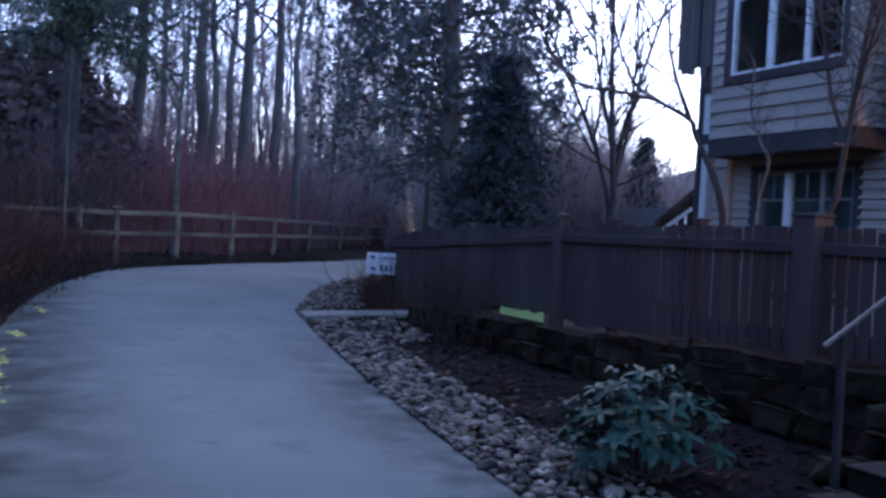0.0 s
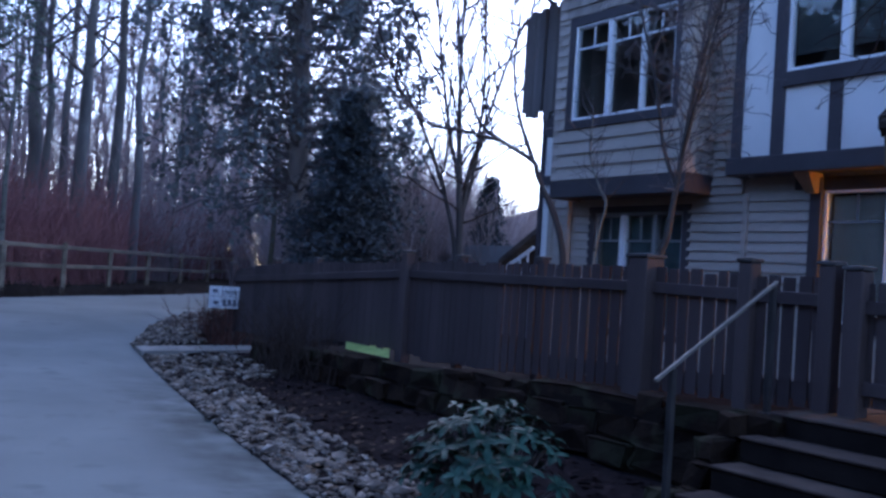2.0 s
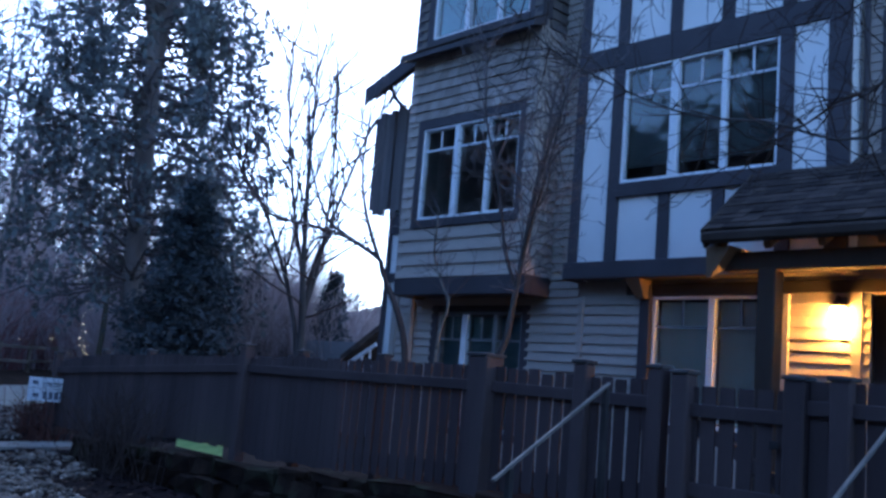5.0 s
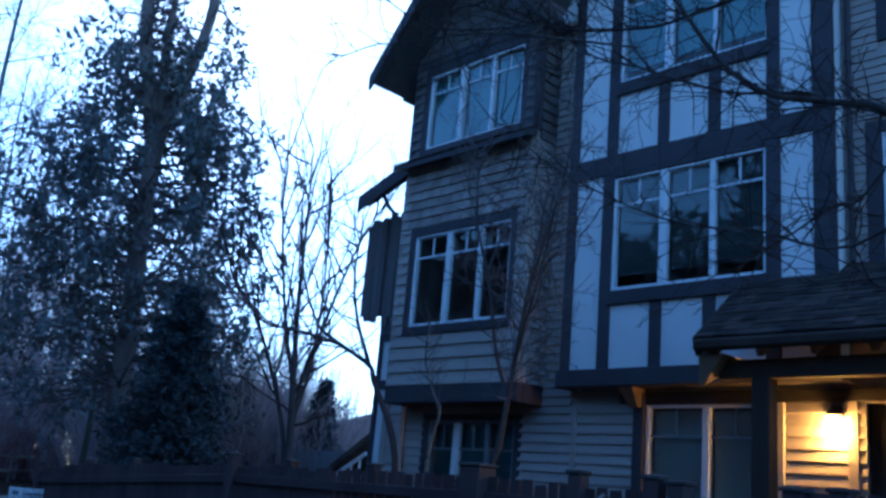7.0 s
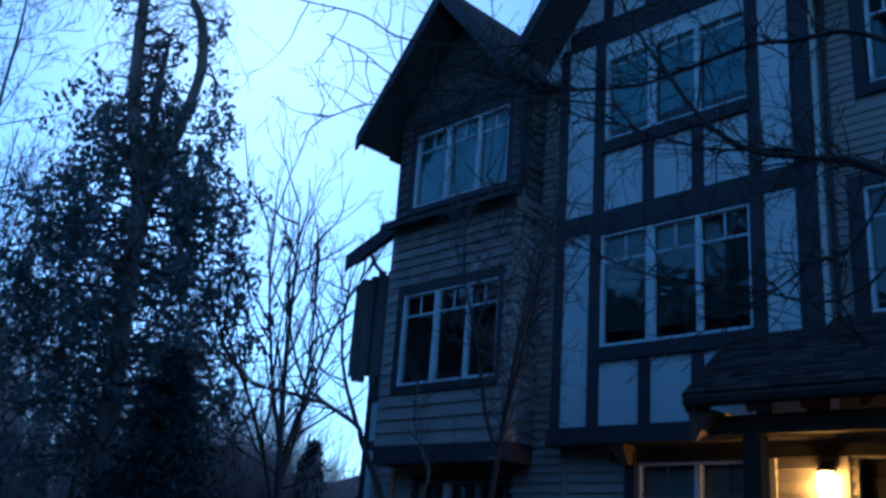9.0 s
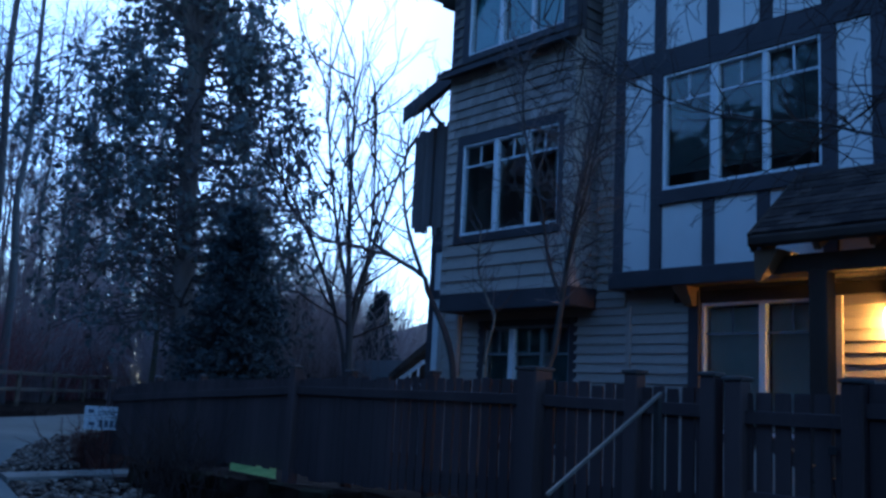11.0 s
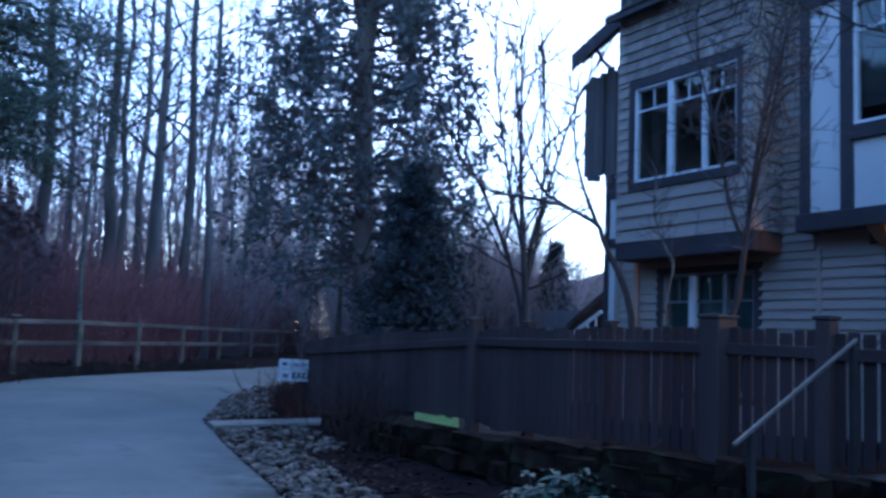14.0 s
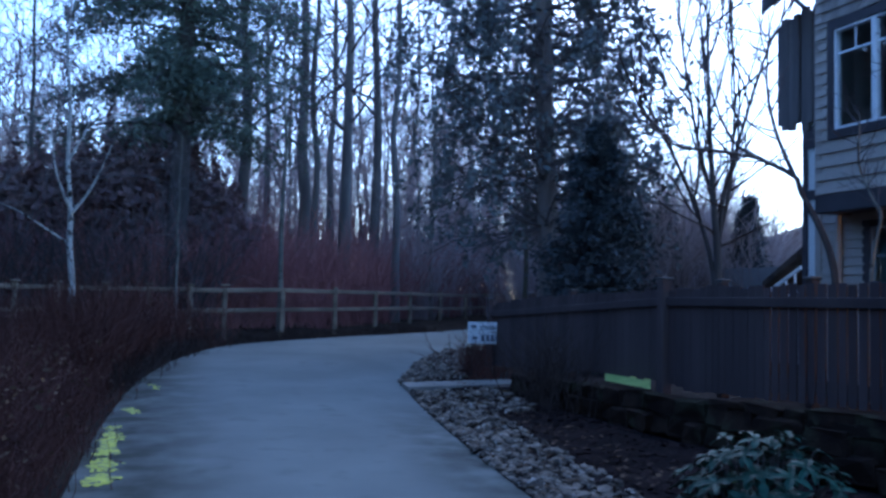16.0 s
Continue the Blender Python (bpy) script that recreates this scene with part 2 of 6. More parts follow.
# the teal cloth again, its colour darkened for the shade under the bay
SHADEDTEAL = mat("shaded_teal_cloth", (0.11, 0.16, 0.165), (0.15, 0.205, 0.21), 0.85, 1.5, 30, 0.1, 0.1)
# white window parts greyed in colour where they stand in shade
SHADEDWHITE = mat("shaded_white_vinyl", (0.22, 0.22, 0.22), (0.28, 0.28, 0.28), 0.5, 2, 30, 0.05, 0)
SIGNFACE = mat("white_sign_board", (0.62, 0.63, 0.64), (0.70, 0.70, 0.70), 0.5, 2, 30, 0.05, 0)
SIGNINK = mat("grey_sign_ink", (0.10, 0.11, 0.14), (0.14, 0.15, 0.18), 0.6, 2, 30, 0, 0)
FARWALL = mat("grey_far_wall", (0.22, 0.22, 0.23), (0.28, 0.28, 0.29), 0.9, 0.5, 5, 0.1, 0)
GLASS = glass("window_glass")
LANTERN = glow("lantern_glow", (1.0, 0.40, 0.038), 78.0)
FARLAMP = glow("far_lamp_glow", (1.0, 0.82, 0.6), 6.0)


# ---- mesh building ----
class Geo:
    def __init__(self):
        self.vs, self.fs, self.n = [], [], 0

    def add(self, v, *faces):
        v = np.asarray(v, float).reshape(-1, 3)
        for f in faces:
            if len(f):
                self.fs.append(np.asarray(f, int) + self.n)
        self.vs.append(v)
        self.n += len(v)
        return self

    def mesh(self, name, material, origin=(0, 0, 0), smooth=False):
        me = bpy.data.meshes.new(name)
        v = np.concatenate(self.vs) - np.asarray(origin, float)
        tot = np.concatenate([np.full(len(f), f.shape[1]) for f in self.fs])
        loops = np.concatenate([f.ravel() for f in self.fs])
        me.vertices.add(len(v))
        me.vertices.foreach_set("co", v.ravel())
        me.loops.add(len(loops))
        me.loops.foreach_set("vertex_index", loops)
        me.polygons.add(len(tot))
        me.polygons.foreach_set("loop_start", np.r_[0, np.cumsum(tot)[:-1]])
        me.polygons.foreach_set("loop_total", tot)
        me.polygons.foreach_set("use_smooth", np.full(len(tot), smooth))
        me.update(calc_edges=True)
        me.materials.append(material)
        return me

    def box(self, x0, x1, y0, y1, z0, z1, c=0.0):
        """A box, with all its edges chamfered by c."""
        if c <= 0:
            v = [(x, y, z) for x in (x0, x1) for y in (y0, y1) for z in (z0, z1)]
            return self.add(v, [(0, 1, 3, 2), (4, 6, 7, 5), (0, 4, 5, 1), (2, 3, 7, 6), (0, 2, 6, 4), (1, 5, 7, 3)])
        s = np.array([x1 - x0, y1 - y0, z1 - z0])
        return self.add(CV * (s / 2 - c) + CO * c + [(x0 + x1) / 2, (y0 + y1) / 2, (z0 + z1) / 2], CQ, CT)

    def bar(self, a, b, w, h, up=(0, 0, 1), c=0.0):
        """A beam from a to b, w wide and h high."""
        a, b = np.array(a, float), np.array(b, float)
        d = b - a
        n = np.linalg.norm(d)
        d /= n
        s = np.cross(d, up)
        s /= np.linalg.norm(s)
        u = np.cross(s, d)
        k = Geo().box(0, n, -w / 2, w / 2, -h / 2, h / 2, c)
        return self.add(np.concatenate(k.vs) @ np.array([d, -s, u]) + a, *k.fs)

    def tube(self, pts, radii, sides=6, cap=True):
        p = np.asarray(pts, float)
        d = np.gradient(p, axis=0)
        d /= np.linalg.norm(d, axis=1)[:, None] + 1e-9
        ref = np.where(np.abs(d[:, 2:3]) > 0.9, [[1.0, 0, 0]], [[0, 0, 1.0]])
        s = np.cross(d, ref)
        s /= np.linalg.norm(s, axis=1)[:, None] + 1e-9
        u = np.cross(s, d)
        a = np.arange(sides) / sides * 2 * np.pi
        r = np.asarray(radii, float)[:, None, None]
        v = p[:, None] + r * (np.cos(a)[None, :, None] * s[:, None] + np.sin(a)[None, :, None] * u[:, None])
        i, j = np.arange(len(p) - 1)[:, None] * sides, np.arange(sides)[None]
        k = (j + 1) % sides
        q = np.stack([i + j, i + k, i + sides + k, i + sides + j], -1).reshape(-1, 4)
        return self.add(v.reshape(-1, 3), q)

    def lathe(self, x, y, prof, sides=16):
        """A turned shape round the vertical through x, y, from (radius, height) pairs."""
        return self.tube([(x, y, z) for _, z in prof], [r for r, _ in prof], sides)


def _chamfer():
    v, o = [], []
    for sx in (-1, 1):
        for sy in (-1, 1):
            for sz in (-1, 1):
                for ax in range(3):
                    p = [sx, sy, sz]
                    v.append(p)
                    o.append([p[i] if i == ax else 0 for i in range(3)])
    v, o = np.array(v, float), np.array(o, float)
    idx = lambda sx, sy, sz, ax: (((sx > 0) * 2 + (sy > 0)) * 2 + (sz > 0)) * 3 + ax
    quads, tris = [], []
    for ax in range(3):
        b, c = [i for i in range(3) if i != ax]
        for s in (-1, 1):
            ring = []
            for t, w in ((-1, -1), (1, -1), (1, 1), (-1, 1)):
                p = [0, 0, 0]
                p[ax], p[b], p[c] = s, t, w
                ring.append(idx(*p, ax))
            quads.append(ring)
        for t in (-1, 1):
            for w in (-1, 1):
                p, q = [0, 0, 0], [0, 0, 0]
                p[ax], p[b], p[c] = -1, t, w
                q[ax], q[b], q[c] = 1, t, w
                quads.append([idx(*p, b), idx(*q, b), idx(*q, c), idx(*p, c)])
    for sx in (-1, 1):
        for sy in (-1, 1):
            for sz in (-1, 1):
                tris.append([idx(sx, sy, sz, a) for a in range(3)])
    pts = v + o * 0.2
    for lst in (quads, tris):
        for f in lst:
            a, bb, cc = pts[f[0]], pts[f[1]], pts[f[2]]
            if np.dot(np.cross(bb - a, cc - a), pts[f].mean(0)) < 0:
                f.reverse()
    return v, o, np.array(quads), np.array(tris)


CV, CO, CQ, CT = _chamfer()


def root_of(ob):
    o = Vector((0, 0, 0))
    while ob:
        o += ob.location
        ob = ob.parent
    return o


def thing(name, at, label, category, group="", kind=""):
    ob = new(name)
    ob.location = at
    ob.empty_display_size = 0.1
    return tagged(ob, label, category, group, kind)


def part(name, g, material, parent, label="", smooth=False):
    """One mesh, built in world metres, under a thing or a part."""
    ob = new(name, g.mesh(name, material, root_of(parent), smooth))
    ob.parent = parent
    return tagged(ob, label)


def solo(name, g, material, at, label, category, group="", kind="", smooth=False):
    ob = new(name, g.mesh(name, material, at, smooth))
    ob.location = at
    return tagged(ob, label, category, group, kind)


def piece(name, me, parent, m, o=None):
    ob = new(name, me)
    ob.parent = parent
    ob.matrix_basis = Matrix.Translation(-(o if o is not None else root_of(parent))) @ m
    return ob


def unit(name, material, c=0.06):
    return Geo().box(0, 1, 0, 1, 0, 1, c).mesh(name, material)


def place(x, y, z, sx, sy, sz, rz=0.0, ry=0.0, rx=0.0):
    return Matrix.LocRotScale((x, y, z), Euler((rx, ry, rz)), (sx, sy, sz))


rng = np.random.default_rng(7)


# ---- ground ----
def rise(x):
    """The land climbs gently down the path."""
    return np.minimum(0.9, 0.022 * np.maximum(0.0, -np.asarray(x, float) - 13.0))


def wave(x, y, s=1.0):
    return 0.5 * np.sin(1.7 * x * s + 0.6 * np.sin(2.3 * y * s)) + 0.5 * np.sin(2.1 * y * s + 1.3 * np.sin(1.1 * x * s))


def spline(pts, n):
    """Points along a smooth curve through a few control points."""
    p = np.asarray(pts, float)
    q = np.vstack([2 * p[0] - p[1], p, 2 * p[-1] - p[-2]])
    out = []
    for i in range(1, len(q) - 2):
        t = np.linspace(0, 1, n, endpoint=False)[:, None]
        a, b, c, d = q[i - 1], q[i], q[i + 1], q[i + 2]
        out.append(0.5 * (2 * b + (c - a) * t + (2 * a - 5 * b + 4 * c - d) * t**2 + (3 * b - a - 3 * c + d) * t**3))
    return np.vstack(out + [p[-1:]])


LEFT = spline([(6, -0.75), (0, -0.58), (-7.7, -0.42), (-13.1, -0.13), (-17.0, 0.33), (-20.8, 1.2), (-24.0, 2.6), (-26.9, 5.75), (-29.2, 9.0), (-32.5, 13.0), (-38, 20)], 10)
RIGHT = spline([(6, 2.0), (0, 2.35), (-5.5, 2.85), (-9.8, 3.45), (-14.2, 4.2), (-15.6, 4.45), (-16.9, 4.95), (-19.5, 6.05), (-22.5, 7.9), (-25.5, 11.3), (-30, 19)], 10)


def edge_right(x):
    return np.interp(-np.asarray(x, float), -RIGHT[:, 0], RIGHT[:, 1])


def edge_left(x):
    return np.interp(-np.asarray(x, float), -LEFT[:, 0], LEFT[:, 1])


def sheet(xs, ys, zf):
    xx, yy = np.meshgrid(xs, ys, indexing="ij")
    v = np.stack([xx, yy, zf(xx, yy)], -1).reshape(-1, 3)
    i, j = np.meshgrid(np.arange(len(xs) - 1), np.arange(len(ys) - 1), indexing="ij")
    a = i * len(ys) + j
    return Geo().add(v, np.stack([a, a + len(ys), a + len(ys) + 1, a + 1], -1).reshape(-1, 4))


def far_steps(lo, hi, step):
    mid = np.arange(lo, hi + step, step)
    out = np.cumsum(step * 1.35 ** np.arange(1, 17))
    return np.r_[lo - out[::-1], mid, mid[-1] + out]


def bank(x, y):
    """Low rough banks beyond both sides of the path; the path itself stays flush."""
    left = np.clip((edge_left(x) - 0.25 - y) / 2.5, 0, 1)
    return rise(x) - 0.05 + 0.16 * left + 0.05 * wave(x, y, 0.7) * left


solo("ground", sheet(far_steps(-48, 12, 0.75), far_steps(-16, 26, 0.75), bank), EARTH, (0, 0, 0),
     "dark leaf-littered earth under bare winter woods", "ground", kind="structure", smooth=True)

g = Geo()
n = len(LEFT)
cols = 9
rows_ = []
for k in range(cols):
    f = k / (cols - 1)
    p = LEFT * (1 - f) + RIGHT * f
    z = rise(p[:, 0]) + 0.012 + 0.035 * (1 - (2 * f - 1) ** 2)
    rows_.append(np.c_[p, z])
v = np.stack(rows_, 1).reshape(-1, 3)
i, j = np.meshgrid(np.arange(n - 1), np.arange(cols - 1), indexing="ij")
a = i * cols + j
g.add(v, np.stack([a, a + 1, a + cols + 1, a + cols], -1).reshape(-1, 4))
solo("path", g, ASPHALT, (0, 0, 0), "pale grey damp asphalt footpath curving into the woods", "path", kind="structure", smooth=True)


def terrace_z(x):
    return np.interp(-np.asarray(x, float), [-4, 2.0, 4.3, 10.0, 13.1, 13.8, 17.5], [0.72, 0.72, 0.70, 0.46, 0.38, 0.11, 0.10])


def bed_z(x, y):
    e = edge_right(x)
    f = np.clip((y - e) / np.maximum(0.4, 5.6 - e), 0, 1)
    low = rise(x) + 0.01 + 0.05 * f
    high = np.maximum(low, terrace_z(x) - 0.04)
    m = np.clip((-np.asarray(x) - 15.3) / 1.2, 0, 1) * f**1.5
    return low * (1 - m) + high * m + 0.02 * wave(x, y, 3.0) * np.clip(f * 8, 0, 1)


xs = np.arange(-22, 4.01, 0.2)
g = Geo()
us = np.linspace(0, 1, 16)
e = edge_right(xs) - 0.02
top = np.where(xs > -16.5, 5.62, np.minimum(5.62 + (-xs - 16.5) * 0.9, e + 1.7))
yy = e[:, None] + (np.maximum(top, e + 0.2) - e)[:, None] * us
v = np.stack([np.repeat(xs[:, None], len(us), 1), yy, bed_z(xs[:, None], yy)], -1).reshape(-1, 3)
i, j = np.meshgrid(np.arange(len(xs) - 1), np.arange(len(us) - 1), indexing="ij")
a = i * len(us) + j
g.add(v, np.stack([a, a + len(us), a + len(us) + 1, a + 1], -1).reshape(-1, 4))
solo("planting_bed", g, MULCH, (0, 0, 0), "dark bark mulch bed beside the path", "planting bed", kind="structure", smooth=True)
solo("terrace", sheet(np.arange(-17.5, 4.01, 0.25), np.arange(5.72, 14.1, 0.4), lambda x, y: terrace_z(x) - 0.03 + 0.015 * wave(x, y, 2)), MULCH, (0, 0, 0),
     "raised front yard of dark soil behind the stone wall", "yard", kind="structure", smooth=True)
g = Geo()
cols, ys = 25, np.linspace(5.90, 6.55, 9)
v = np.array([(-y * (1.85 - 0.19 * f), y, float(terrace_z(-10.6)) + 0.06 + 0.16 * (y - 5.90)) for y in ys for f in np.linspace(0, 1, cols)])
i, j = np.meshgrid(np.arange(len(ys) - 1), np.arange(cols - 1), indexing="ij")
a = i * cols + j
g.add(v, np.stack([a, a + 1, a + cols + 1, a + cols], -1).reshape(-1, 4))
solo("lawn_strip", g, TURF, (-10.8, 6.2, 0.5), "patch of bright green turf under the fence", "grass", kind="structure")

# concrete slab across the bed
g = Geo()
sq = [(-14.95, 4.32), (-14.15, 4.20), (-14.45, 6.15), (-15.35, 6.42)]
lo, hi = [(x, y, 0.0) for x, y in sq], [(x + 0.02 * (1 if x < -15 else -1), y, 0.125) for x, y in sq]
g.add(lo + hi, [(3, 2, 1, 0), (4, 5, 6, 7), (0, 1, 5, 4), (1, 2, 6, 5), (2, 3, 7, 6), (3, 0, 4, 7)])
solo("slab", g, CONCRETE, (-15.4, 5.7, 0.05), "pale concrete slab crossing the rock bed", "slab", kind="structure")

# worn yellow paint along the path's edge: ragged streaks of crosswise brush strokes
for x0, x1, y0, wide, n, thin in ((-11.2, -7.9, -0.15, 0.085, 640, 0.055), (-12.95, -12.35, 0.07, 0.05, 45, 0.05), (-15.6, -14.8, 0.42, 0.05, 22, 0.05)):
    g = Geo()
    for k in range(n):
        px = rng.uniform(x0, x1)
        keep = 0.55 + 0.35 * math.sin(px * 2.6 + 2.4) + 0.3 * math.sin(px * 7.7)
        if keep < rng.uniform(0, 0.75):
            continue
        hw, hl = wide * rng.uniform(0.25, 0.75), thin * rng.uniform(0.6, 2.2)
        cy = y0 + rng.normal(0, 0.055 if px > -9.4 else 0.035) + (0.16 * (px - x0) - 0.05 if x0 < -12 else -0.012 * (px + 9.5))
        a = np.linspace(0, 2 * np.pi, 9, endpoint=False)
        r = rng.uniform(0.45, 1.0, 9)
        vx, vy = px + np.cos(a) * r * hl, cy + np.sin(a) * r * hw
        f = np.clip((vy - edge_left(vx)) / (edge_right(vx) - edge_left(vx)), 0, 1)
        z = rise(vx) + 0.012 + 0.035 * (1 - (2 * f - 1) ** 2) + 0.003 + 0.00001 * k
        g.add(np.c_[vx, vy, z], np.arange(9)[None])
    xm = (x0 + x1) / 2
    solo("paint_mark", g, PAINTMARK, (xm, y0, 0.03), "worn yellow paint streak on the asphalt edge", "paint mark", "yellow paint marks", "structure")

# ---- townhouse ----
FRONT, LX, RX, FLOOR = 9.67, -11.36, 3.0, 0.75
B0, B1, BY = -10.77, -8.19, 9.16
C0, C1, CY = -7.66, -4.06, 9.40
house = thing("townhouse", (-5, 11, 0.4), "three-storey townhouse with taupe siding, white stucco panels and dark trim", "house")


def panel(g, x0, x1, z0, z1, y0, y1, holes=()):
    """A wall slab in the x-z plane with real openings, as one closed mesh."""
    xs = sorted({x0, x1, *[h[k] for h in holes for k in (0, 1) if x0 < h[k] < x1]})
    zs = sorted({z0, z1, *[h[k] for h in holes for k in (2, 3) if z0 < h[k] < z1]})
    nx, nz = len(xs), len(zs)
    solid = {(i, k): not any(h[0] < (xs[i] + xs[i + 1]) / 2 < h[1] and h[2] < (zs[k] + zs[k + 1]) / 2 < h[3] for h in holes) for i in range(nx - 1) for k in range(nz - 1)}
    vid = lambda i, k, b: (i * nz + k) * 2 + b
    v = [(x, y, z) for x in xs for z in zs for y in (y0, y1)]
    f = []
    for (i, k), full in solid.items():
        if not full:
            continue
        f += [(vid(i, k, 0), vid(i + 1, k, 0), vid(i + 1, k + 1, 0), vid(i, k + 1, 0)), (vid(i, k, 1), vid(i, k + 1, 1), vid(i + 1, k + 1, 1), vid(i + 1, k, 1))]
        for (di, dk), (p, q) in {(-1, 0): ((0, 1), (0, 0)), (1, 0): ((1, 0), (1, 1)), (0, -1): ((0, 0), (1, 0)), (0, 1): ((1, 1), (0, 1))}.items():
            if not solid.get((i + di, k + dk), False):
                a, b = (i + p[0], k + p[1]), (i + q[0], k + q[1])
                f.append((vid(*a, 0), vid(*a, 1), vid(*b, 1), vid(*b, 0)))
    return g.add(v, f)


LAP = Geo()
LAP.add([(0, 0, 0), (1, 0, 0), (1, -1.0, 0), (0, -1.0, 0), (0, 0, 1.12), (1, 0, 1.12), (1, -0.25, 1.12), (0, -0.25, 1.12), (0, -1.0, 0.08), (1, -1.0, 0.08)],
        [(0, 3, 2, 1), (3, 8, 9, 2), (8, 7, 6, 9), (4, 5, 6, 7), (0, 1, 5, 4)], [(0, 4, 7), (0, 7, 8), (0, 8, 3), (1, 6, 5), (1, 9, 6), (1, 2, 9)])
LAPME = LAP.mesh("siding_board", SIDING)
SHME = LAP.mesh("wall_shingle", SHINGLE)
ROOFME = unit("roof_shingle", ROOF, 0.04)


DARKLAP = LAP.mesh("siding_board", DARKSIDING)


def siding(parent, a, turn, length, z0, z1, exposure, holes=(), thick=0.02, board=LAPME):
    """Lap boards on a wall that starts at a = (x, y) and runs along the direction turn (radians); holes: (from, to, z0, z1) along it."""
    o = root_of(parent)
    z = z0
    ca, sa = math.cos(turn), math.sin(turn)
    while z < z1 - 0.02:
        e = min(exposure, z1 - z)
        cut = sorted((h[0], h[1]) for h in holes if h[2] < z + e - 0.01 and h[3] > z + 0.01)
        s, spans = 0.0, []
        for c, d in cut:
            if c > s + 0.02:
                spans.append((s, c))
            s = max(s, d)
        if s < length - 0.02:
            spans.append((s, length))
        for c, d in spans:
            cuts = [c, d]
            if d - c > 2.6:
                cuts.insert(1, c + (d - c) * rng.uniform(0.3, 0.7))
            for p, q in zip(cuts, cuts[1:]):
                piece("siding_board", board, parent, place(a[0] + ca * p, a[1] + sa * p, z, q - p - 0.003, thick, e, turn), o)
        z += exposure


DARKSH = LAP.mesh("wall_shingle", DARKSIDING)


def shingles(parent, a, turn, length, z0, z1, row, holes=(), tile=SHME):
    o = root_of(parent)
    z, k = z0, 0
    ca, sa = math.cos(turn), math.sin(turn)
    while z < z1 - 0.03:
        s = -rng.uniform(0, 0.1)
        while s < length:
            w = rng.uniform(0.12, 0.24)
            p, q = max(s, 0), min(s + w, length)
            if q - p > 0.03 and not any(h[0] < q and h[1] > p and h[2] < z + row and h[3] > z for h in holes):
                dz = rng.uniform(-0.004, 0.003)
                t = rng.uniform(0.040, 0.056)
                piece("wall_shingle", tile, parent, place(a[0] + ca * p, a[1] + sa * p, z + dz, q - p - 0.005, t, min(row, z1 - z), turn), o)
            s += w
        z += row
        k += 1


def window(x0, x1, z0, z1, y, mulls, transom=0.24, blind=None, lit=2, trim=(0.11, 0.11, 0.14, 0.13), cloth=SHADE, bars=WHITE, proud=0.035, edge=WHITE):
    """A white framed window in an opening at the wall face y: mulls are (x, width); blind is the share covered from the top."""
    tl, tr, tt, tb = trim
    w = Geo()
    for a, b, c, d in ((x0, x0 + 0.036, z0, z1), (x1 - 0.036, x1, z0, z1), (x0 + 0.036, x1 - 0.036, z0, z0 + 0.045), (x0 + 0.036, x1 - 0.036, z1 - 0.036, z1)):
        w.box(a, b, y - 0.012, y + 0.09, c, d, 0.006)
    win = part("window", w, edge, house, "white vinyl triple window with small upper lights")
    for a, b, out in ((x0 - tl, x0, proud), (x1, x1 + tr, 0.02 if proud > 0.05 else proud)):
        if b - a > 0.01:
            t = Geo()
            t.box(a, b, y - out, y + 0.03, z0 - tb, z1 + tt, 0.006)
            part("window_trim", t, TRIM, win, "dark slate side trim")
    t = Geo()
    t.box(x0, x1, y - 0.035, y + 0.03, z1, z1 + tt, 0.006)
    part("window_head", t, TRIM, win)
    t = Geo()
    t.box(x0 - 0.03, x1 + 0.03, y - 0.06, y + 0.03, z0 - tb, z0 - 0.002, 0.008)
    part("window_sill", t, TRIM, win)
    xs = [x0 + 0.036]
    for x, wd in mulls:
        g = Geo()
        post = edge if wd < 0.08 else WHITE
        g.box(x - wd / 2, x + wd / 2, y - 0.016, y + 0.08, z0 + 0.045, z1 - 0.036, 0.006)
        part("mullion", g, post, win)
        xs += [x - wd / 2, x + wd / 2]
    xs.append(x1 - 0.036)
    zt = z1 - transom * (z1 - z0)
    for k in range(0, len(xs), 2):
        a, b = xs[k], xs[k + 1]
        g = Geo()
        g.box(a, b, y + 0.045, y + 0.051, z0 + 0.045, z1 - 0.036)
        part("pane", g, GLASS, win)
        g = Geo()
        g.box(a, b, y + 0.028, y + 0.044, zt - 0.014, zt + 0.014)
        part("muntin", g, bars, win)
        if lit == 2:
            g = Geo()
            g.box((a + b) / 2 - 0.012, (a + b) / 2 + 0.012, y + 0.028, y + 0.044, zt + 0.014, z1 - 0.036)
            part("muntin", g, bars, win)
        if blind:
            g = Geo()
            zb = z1 - 0.05 - blind * (z1 - z0 - 0.1)
            zz = z1 - 0.06
            while zz > zb:
                g.add([(a + 0.01, y + 0.10, zz), (b - 0.01, y + 0.10, zz), (b - 0.01, y + 0.122, zz - 0.045), (a + 0.01, y + 0.122, zz - 0.045)], [(0, 1, 2, 3)])
                zz -= 0.04
            g.box(a + 0.01, b - 0.01, y + 0.09, y + 0.12, zb - 0.03, zb, 0.004)
            part("blind", g, cloth, win, "lowered slatted blind")
    return win


# main block: front, sides, back, floors
W1 = (-10.32, -8.62, 0.95, 2.63)
WC1 = (-6.52, -5.02, 1.30, 2.83)
DOORH = (-3.92, -3.0, FLOOR, FLOOR + 2.08)
WR2, WR3 = (-3.66, -2.48, 4.30, 5.72), (-3.50, -2.32, 6.92, 8.1)
holes = [W1, WC1, DOORH, WR2, WR3, (B0 + 0.12, B1 - 0.12, 2.95, 8.2), (C0 + 0.12, C1 - 0.12, 3.15, 8.35)]
